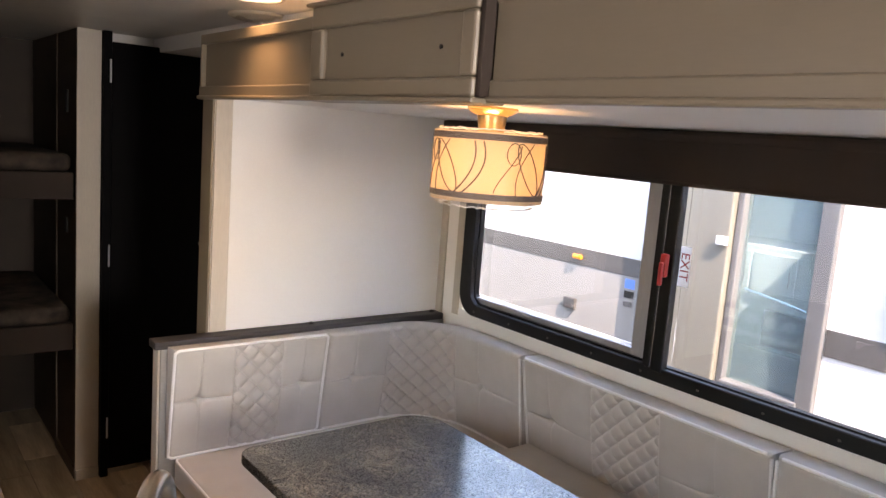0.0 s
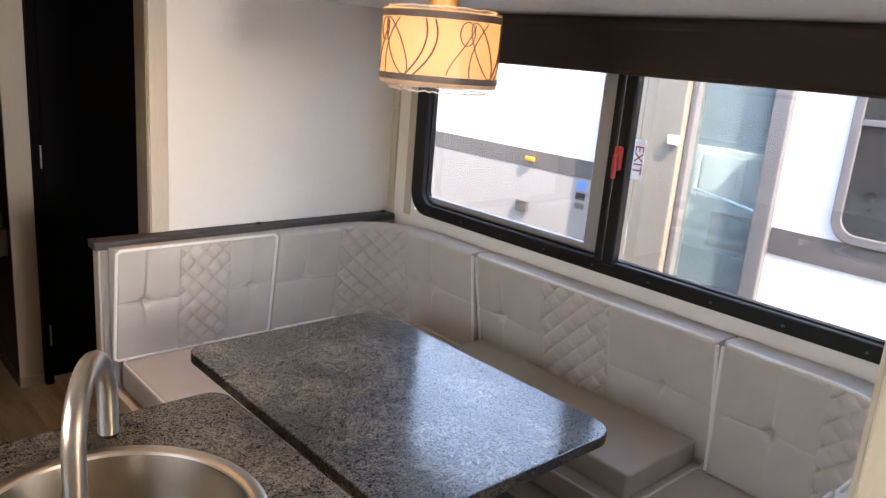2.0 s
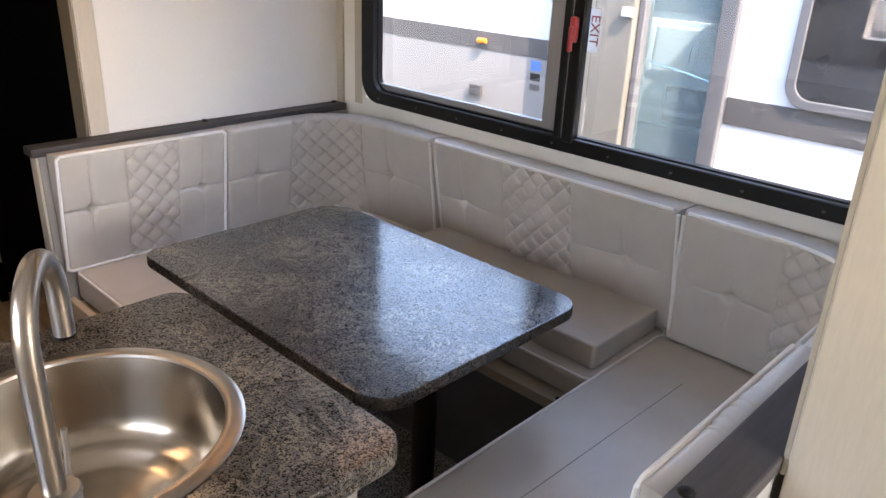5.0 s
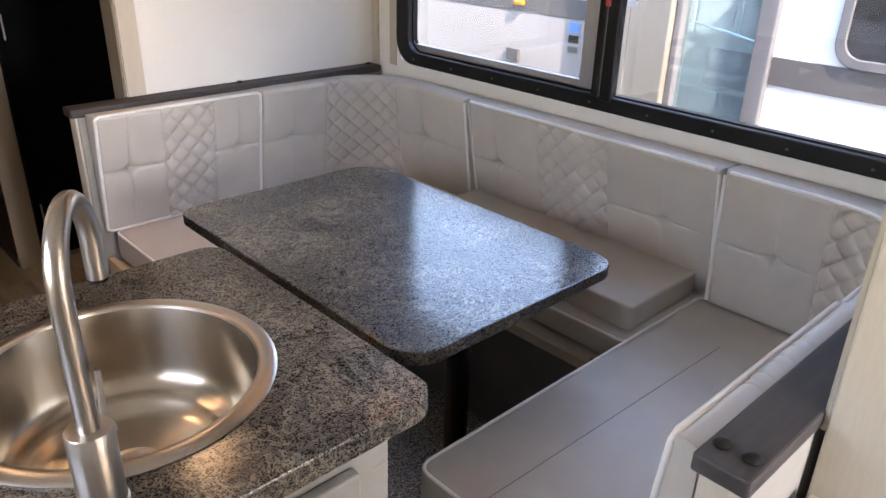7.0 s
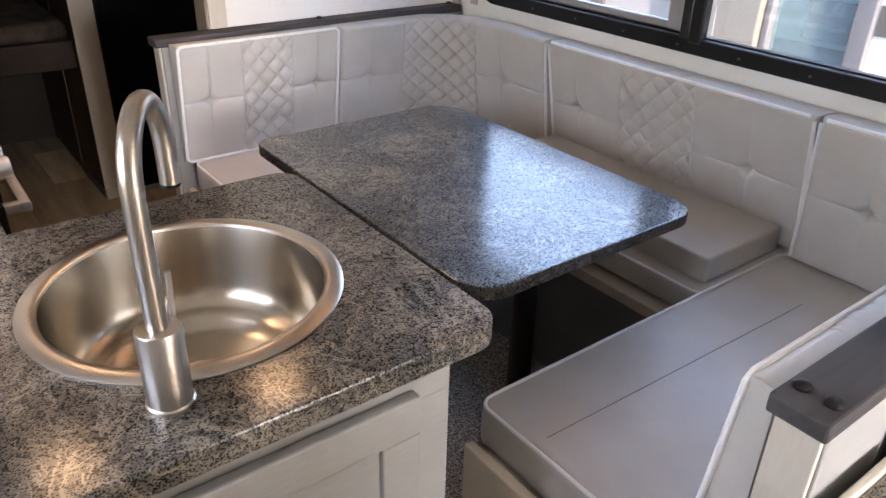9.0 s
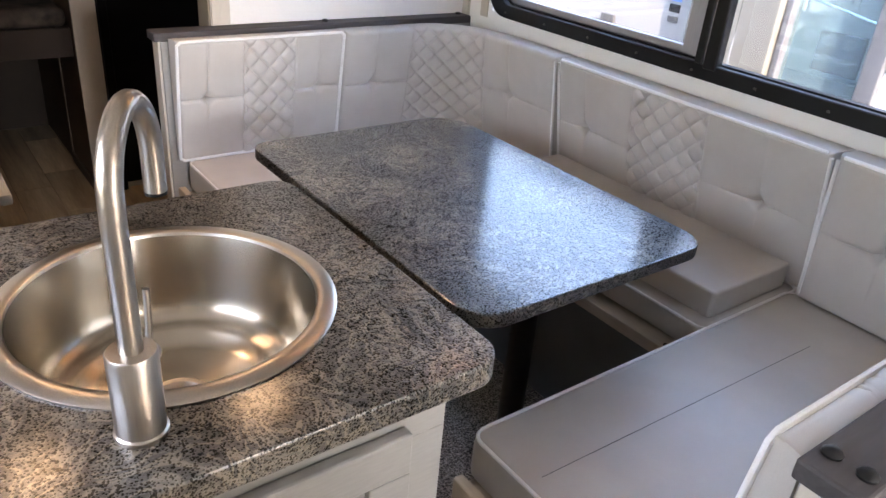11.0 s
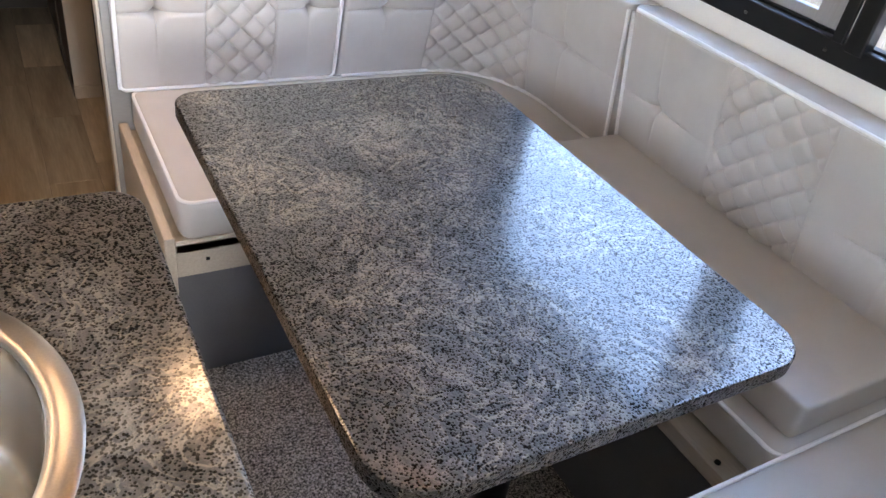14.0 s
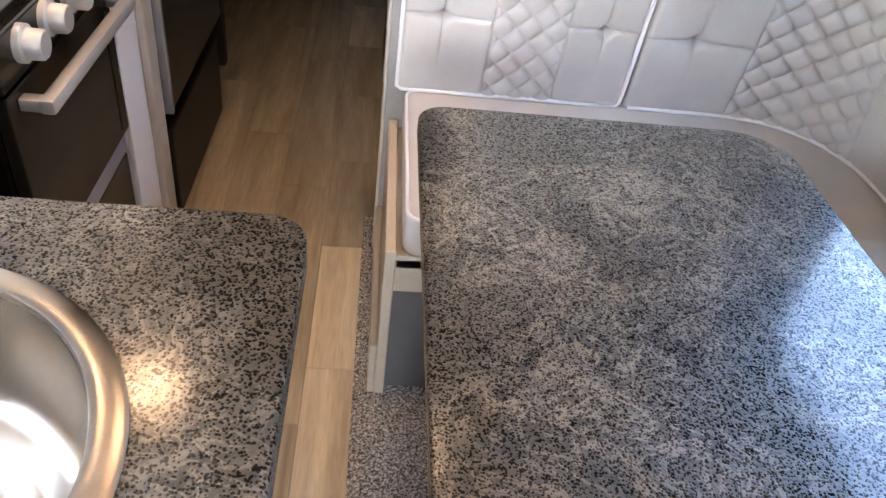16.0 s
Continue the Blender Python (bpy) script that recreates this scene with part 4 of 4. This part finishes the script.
peninsula()

ob = thing("side_cabinet", (0.89, 0.05, 0.0), "low side cabinet with a brown mottled top beside the partition", "cabinet")
part("body", box(0.812, 0.985, -0.30, 0.312, 0.0, 0.845, 0.003), PALE, ob)
part("top", box(0.802, 0.985, -0.31, 0.306, 0.845, 0.870, 0.004), STONE, ob, "brown mottled top")
part("back_edge", box(0.802, 0.985, 0.306, 0.318, 0.845, 0.876, 0.003), TRIM, ob, "cream back edge")

# ---- range, tall trim and fridge along the galley wall ----


def cooker():
    ob = thing("gas_range", (0.0, 2.030, 0.0), "black glass-fronted range with a steel handle and chrome knobs", "oven")
    part("body", box(-0.33, 0.238, 1.770, 2.250, 0.30, 0.905, 0.003), BLACKMETAL, ob)
    part("hob", box(-0.33, 0.245, 1.770, 2.250, 0.905, 0.918, 0.003), BLACKGLASS, ob)
    panel = part("control_panel", box(0.238, 0.262, 1.770, 2.250, 0.825, 0.905, 0.003), BLACKGLASS, ob, "black control panel")
    for y in (1.855, 1.955, 2.055, 2.155, 2.200):
        k = lathe([(0, 0), (0.030, 0), (0.030, 0.010), (0.024, 0.013), (0.0235, 0.034), (0.020, 0.038), (0, 0.038)], 0, 0, 24)
        for v in k.verts:
            v.co = Vector((0.262 + v.co.z, y + v.co.x, 0.872 + v.co.y))
        knob = part("knob", k, SATIN, panel, "chrome knob", smooth=True)
        part("mark", box(0.2622, 0.2632, y - 0.004, y + 0.004, 0.9005, 0.903), STICKER, panel)
    door = part("oven_door", box(0.238, 0.262, 1.773, 2.248, 0.505, 0.820, 0.004), BLACKGLASS, ob, "black oven glass")
    part("glass_edge", box(0.2625, 0.264, 2.205, 2.230, 0.52, 0.78, 0.0005), DARKSTEEL, door)
    h = box(0.292, 0.316, 1.800, 2.250, 0.782, 0.808, 0.006)
    for y in (1.802, 2.222):
        box(0.262, 0.300, y, y + 0.026, 0.784, 0.806, 0.005, bm=h)
    part("handle", h, SATIN, door, "satin steel bar handle", smooth=True)
    part("lower_trim", box(0.225, 0.250, 1.773, 2.248, 0.445, 0.500, 0.003), ALU, ob, "pale metal trim")
    part("drawer", box(0.225, 0.248, 1.770, 2.248, 0.06, 0.440, 0.003), DARKSTEEL, ob, "dark lower drawer")
    part("toe_kick", box(-0.33, 0.20, 1.770, 2.248, 0.0, 0.30), BLACKMETAL, ob)
    return ob


cooker()
ob = thing("tall_end_panel", (0.0, 2.420, 0.0), "pale grey tall panel between range and fridge", "panel")
part("panel", box(-0.59, 0.250, 2.255, 2.555, 0.0, 2.028, 0.002), WALLBOARD, ob)
part("stile", box(0.250, 0.262, 2.255, 2.37, 0.0, 2.028, 0.003), WALLBOARD, ob)
part("bead", box(0.250, 0.270, 2.422, 2.490, 0.0, 2.028, 0.006), TRIM, ob, "cream bead")


def fridge():
    ob = thing("fridge", (0.0, 2.95, 0.0), "dark stainless fridge with a black lower panel", "fridge")
    part("body", box(-0.40, 0.20, 2.565, 3.28, 0.02, 1.75, 0.003), BLACKMETAL, ob)
    door = part("door", box(0.20, 0.262, 2.575, 3.27, 0.355, 1.74, 0.010, 3), DARKSTEEL, ob, "dark stainless door")
    part("door_edge", box(0.215, 0.268, 2.570, 2.588, 0.357, 1.738, 0.004), ALU, door, "bright steel door edge")
    part("lower_panel", box(0.20, 0.252, 2.585, 3.24, 0.012, 0.300, 0.010, 3), BLACKMETAL, ob, "glossy black lower panel")
    return ob


fridge()
ob = thing("pantry_panel", (0.0, 3.42, 0.0), "dark brown tall panel past the fridge", "panel")
part("panel", box(-0.55, 0.262, 3.285, 3.33, 0.16, 2.02, 0.003), BLIND, ob)
structure("wall_galley_fill", box(-0.59, -0.41, 2.59, 3.60, 0.0, 2.028), WALLBOARD, "plain wall behind the fridge")

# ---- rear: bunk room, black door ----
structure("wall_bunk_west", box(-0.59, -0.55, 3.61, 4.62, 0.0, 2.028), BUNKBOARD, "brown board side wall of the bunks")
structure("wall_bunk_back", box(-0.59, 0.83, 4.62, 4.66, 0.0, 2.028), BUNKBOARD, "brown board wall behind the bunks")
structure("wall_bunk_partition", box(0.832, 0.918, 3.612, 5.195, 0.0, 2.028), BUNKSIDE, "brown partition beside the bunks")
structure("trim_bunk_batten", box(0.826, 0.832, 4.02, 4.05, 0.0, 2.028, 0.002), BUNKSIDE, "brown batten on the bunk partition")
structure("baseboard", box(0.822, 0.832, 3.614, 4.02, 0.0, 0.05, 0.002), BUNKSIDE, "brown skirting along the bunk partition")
structure("trim_bunk_post", box(0.826, 0.924, 3.600, 3.612, 0.0, 2.028, 0.002), TRIM, "cream post face beside the door")
structure("trim_bunk_foot", box(0.826, 0.924, 3.588, 3.600, 0.0, 0.05, 0.003), TRIM, "cream skirting block")


def black_door():
    ob = thing("door_1", (1.2, 3.60, 0.0), "matt black bathroom door, closed", "door", kind="structure")
    part("leaf", box(0.962, 1.49, 3.575, 3.612, 0.035, 1.985, 0.003), BLACK, ob)
    part("jamb", box(0.926, 0.960, 3.570, 3.63, 0.0, 2.028, 0.002), BLACK, ob, "black door jamb")
    part("door_handle", box(1.355, 1.395, 3.545, 3.573, 1.085, 1.105, 0.006), DARKSTEEL, ob, "small dark lever")
    for z in (1.86, 1.05, 0.24):
        part("hinge", box(0.950, 0.957, 3.564, 3.574, z - 0.05, z + 0.05, 0.002), ALU, ob, "bright hinge")
    return ob


black_door()
structure("wall_over_door", box(0.93, 1.5, 3.66, 3.70, 1.9, 2.028), WALLBOARD, "white wall seen over the black door")
structure("trim_door_foot", box(0.96, 1.10, 3.60, 3.66, 0.0, 0.045, 0.003), TRIM, "cream threshold strip")


def bunk(z, label, front):
    ob = thing("bunk_bed", (0.1, 4.2, z), label, "bunk bed", "bunks")
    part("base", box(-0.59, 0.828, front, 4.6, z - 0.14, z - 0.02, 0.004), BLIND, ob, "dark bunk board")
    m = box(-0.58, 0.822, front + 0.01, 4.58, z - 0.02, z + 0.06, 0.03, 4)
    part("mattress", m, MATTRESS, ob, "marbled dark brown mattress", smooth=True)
    return ob


bunk(0.745, "lower bunk with a marbled brown mattress", 3.66)
bunk(1.43, "upper bunk with a marbled brown mattress", 3.66)
for z, h in ((1.72, 0.05), (1.16, 0.035)):
    ob = thing("wall_switch", (0.83, 3.80, z), "small black switch on the bunk partition", "switch")
    part("plate", box(0.822, 0.832, 3.785, 3.82, z - h, z + h, 0.003), BLACKMETAL, ob)

# ceiling fittings
# the third fitting is unseen, added to go with the extra fill lamp
for x, y, label in ((0.26, 2.08, "round flush ceiling downlight, lit"), (0.945, 2.09, "round flush ceiling downlight over the aisle, lit"), (0.30, -1.60, "unseen ceiling downlight added behind the camera, lit")):
    ob = thing("ceiling_light", (x, y, 2.03), label, "ceiling light", "ceiling downlights")
    part("bezel", lathe([(0.092, 2.03), (0.092, 2.024), (0.085, 2.020), (0.078, 2.022), (0.078, 2.03)], x, y, 32), WHITEPAINT, ob, smooth=True)
    part("diffuser", lathe([(0.078, 2.0255), (0, 2.0245)], x, y, 32), LED, ob, "glowing diffuser")
ob = thing("ceiling_vent", (1.13, 2.44, 2.03), "round cream ceiling air vent", "vent")
part("ring", lathe([(0.105, 2.03), (0.104, 2.022), (0.092, 2.016), (0.08, 2.018), (0.076, 2.027), (0.062, 2.029)], 1.13, 2.44, 40), TRIM, ob, smooth=True)
part("louvre", lathe([(0.058, 2.026), (0.050, 2.018), (0.02, 2.016), (0, 2.016)], 1.13, 2.44, 32), TRIM, ob, smooth=True)

# ---- outside ----
structure("ground", box(-60, 60, -60, 60, -0.95, -0.75), ASPHALT, "grey asphalt lot")


def neighbour():
    X = 3.4
    ob = thing("parked_trailer", (X + 1.2, 2.0, -0.75), "white travel trailer with grey stripes parked alongside", "trailer")
    bm = box(X, X + 0.05, 2.0, 7.5, -0.25, 1.80)
    box(X, X + 0.05, -4.0, 1.56, -0.25, 2.15, bm=bm)
    box(X, X + 0.05, 1.56, 2.0, -0.25, 0.60, bm=bm)
    box(X, X + 0.05, 1.56, 2.0, 2.02, 2.15, bm=bm)
    box(X + 2.3, X + 2.35, -4.0, 7.5, -0.25, 2.15, bm=bm)
    box(X + 0.05, X + 2.3, 7.45, 7.5, -0.25, 2.15, bm=bm)
    box(X + 0.05, X + 2.3, -4.0, -3.95, -0.25, 2.15, bm=bm)
    part("wall", bm, WHITEPAINT, ob)
    # roof left open in one spot, an unseen addition that brightens the inside
    top = box(X - 0.03, X + 2.38, -4.02, 1.55, 1.80, 1.86)
    box(X - 0.03, X + 2.38, 2.05, 7.52, 1.80, 1.86, bm=top)
    box(X - 0.03, X + 0.45, 1.55, 2.05, 1.80, 1.86, bm=top)
    box(X + 0.80, X + 2.38, 1.55, 2.05, 1.80, 1.86, bm=top)
    part("roof", top, WHITEPAINT, ob)
    part("added_roof_light", box(X + 0.45, X + 0.80, 1.55, 2.05, 1.825, 1.835), GLASS, ob, "clear pane in the unseen roof opening added for daylight").visible_shadow = False
    part("floor", box(X + 0.05, X + 2.3, -3.95, 7.45, 0.50, 0.58), BANDGREY, ob)
    part("stripe", box(X - 0.006, X, 2.03, 7.5, 1.012, 1.112, 0.001), BANDGREY, ob, "grey stripe")
    part("stripe", box(X - 0.006, X, -4.0, 1.515, 0.865, 0.985, 0.001), BANDGREY, ob, "grey stripe")
    part("skirt_rail", box(X - 0.012, X, 2.03, 7.5, 0.635, 0.655, 0.003), WHITEPAINT, ob)
    part("skirt", box(X - 0.004, X, 2.47, 7.5, -0.25, 0.634, 0.001), DARKALU, ob)
    part("lower_panel", box(X - 0.004, X, 2.47, 7.5, 0.656, 1.011, 0.001), GREYGEL, ob, "pale grey lower body panel")
    marker = part("marker_light", box(X - 0.03, X - 0.006, 2.93, 3.00, 1.045, 1.075, 0.01, 3), AMBER, ob, "amber marker light")
    part("hatch", box(X - 0.022, X, 2.95, 3.04, 0.745, 0.81, 0.004), BANDGREY, ob, "grey outlet cover")
    for z, h, mm in ((0.972, 0.026, BLUE), (0.912, 0.020, BLACKMETAL), (0.858, 0.016, BANDGREY)):
        part("decal", box(X - 0.007, X - 0.003, 2.55, 2.615, z - h, z + h, 0.001), mm, ob, "small decal")
    door_frame = part("door_frame", box(X - 0.035, X + 0.05, 1.520, 1.600, 0.56, 1.76, 0.006), DARKALU, ob, "grey aluminium door frame")
    part("frame_stile", box(X - 0.03, X + 0.05, 1.962, 1.996, 0.60, 1.76, 0.006), DARKALU, door_frame)
    part("sill", box(X - 0.05, X + 0.05, 1.585, 1.965, 0.575, 0.63, 0.006), DARKALU, door_frame)
    leaf = part("entry_door", box(X - 0.062, X - 0.012, 1.998, 2.46, 0.60, 1.70, 0.012, 3), CREAMPAINT, ob, "cream door folded open against the wall")
    part("door_latch", box(X - 0.085, X - 0.062, 2.002, 2.056, 1.278, 1.322, 0.005), WHITEPAINT, leaf, "white latch")
    part("pane", box(X + 0.01, X + 0.016, 1.585, 1.965, 0.63, 1.72), GREENGLASS, ob, "greenish door glass").visible_shadow = False
    rail = part("grab_rail", tube([(X + 0.03, 1.94, 1.08), (X + 0.04, 1.75, 1.05), (X + 0.05, 1.60, 1.02)], 0.006, 8), KNOB, ob)
    room = part("galley_unit", box(X + 0.90, X + 1.40, 1.2, 3.4, 0.58, 1.20, 0.004), WHITEPAINT, ob, "white kitchen cabinet inside")
    for a in (1.56, 1.84, 2.12, 2.40):
        part("cabinet_door", box(X + 0.885, X + 0.90, a, a + 0.26, 0.90, 1.16, 0.003), WHITEPAINT, room)
        part("pull", box(X + 0.878, X + 0.885, a + 0.03, a + 0.036, 0.98, 1.07), BLACKMETAL, room)
    part("microwave", box(X + 0.875, X + 0.90, 2.02, 2.272, 0.615, 0.828, 0.004), BLACKGLASS, room, "black microwave front")
    part("back_wall", box(X + 1.4, X + 1.44, -3.9, 7.4, 0.58, 1.79), WHITEPAINT, ob)
    outline = rounded(0.35, 1.275, 0.985, 1.74, 0.10, 8)
    win = part("window", slab(outline, X - 0.02, X, rounded(0.39, 1.235, 1.025, 1.70, 0.07, 8), 0.004, "yz"), DARKALU, ob, "grey window frame")
    part("dark_pane", slab(rounded(0.39, 1.235, 1.025, 1.70, 0.07, 8), X - 0.008, X - 0.002, None, 0.0, "yz"), DARKGLASS, win, "dark tinted glass")
    part("sash_bar", box(X - 0.016, X - 0.008, 0.39, 1.235, 1.47, 1.495, 0.002), DARKALU, win)
    return ob


neighbour()

# ---- floor planks ----
plank_mesh = {}


def plank(x0, x1, y0, y1):
    key = (round(x1 - x0, 3), round(y1 - y0, 2))
    if key not in plank_mesh:
        b = box(0, key[0], 0, y1 - y0, -0.004, 0.0)
        bmesh.ops.bevel(b, geom=[e for e in b.edges if all(v.co.z > -0.001 for v in e.verts)], offset=0.0012, segments=1, affect="EDGES")
        me = bpy.data.meshes.new("plank")
        b.to_mesh(me)
        b.free()
        me.materials.append(PLANK)
        plank_mesh[key] = me
    ob = new("plank", plank_mesh[key])
    ob.parent = scene.objects["floor"]
    ob.location = (x0, y0, 0)


W, GAP = 0.155, 0.0015
JOINTS = {6: 3.12, 7: 2.80, 8: 2.50}        # one end joint of the columns beside the dinette
for c in range(14):
    x0 = -0.57 + c * W
    y = JOINTS.get(c, 2.6 + (c * 0.37) % 0.95) - 0.95 * 8
    k = 0
    while y < 5.2:
        run = (0.47, 0.48)[k % 2] if c in (2, 8) else 0.95
        a, b = max(y, -2.99), min(y + run, 5.19)
        if b - a > 0.05:
            plank(x0, min(x0 + W - GAP, 1.59), a, b - GAP)
        y += run
        k += 1
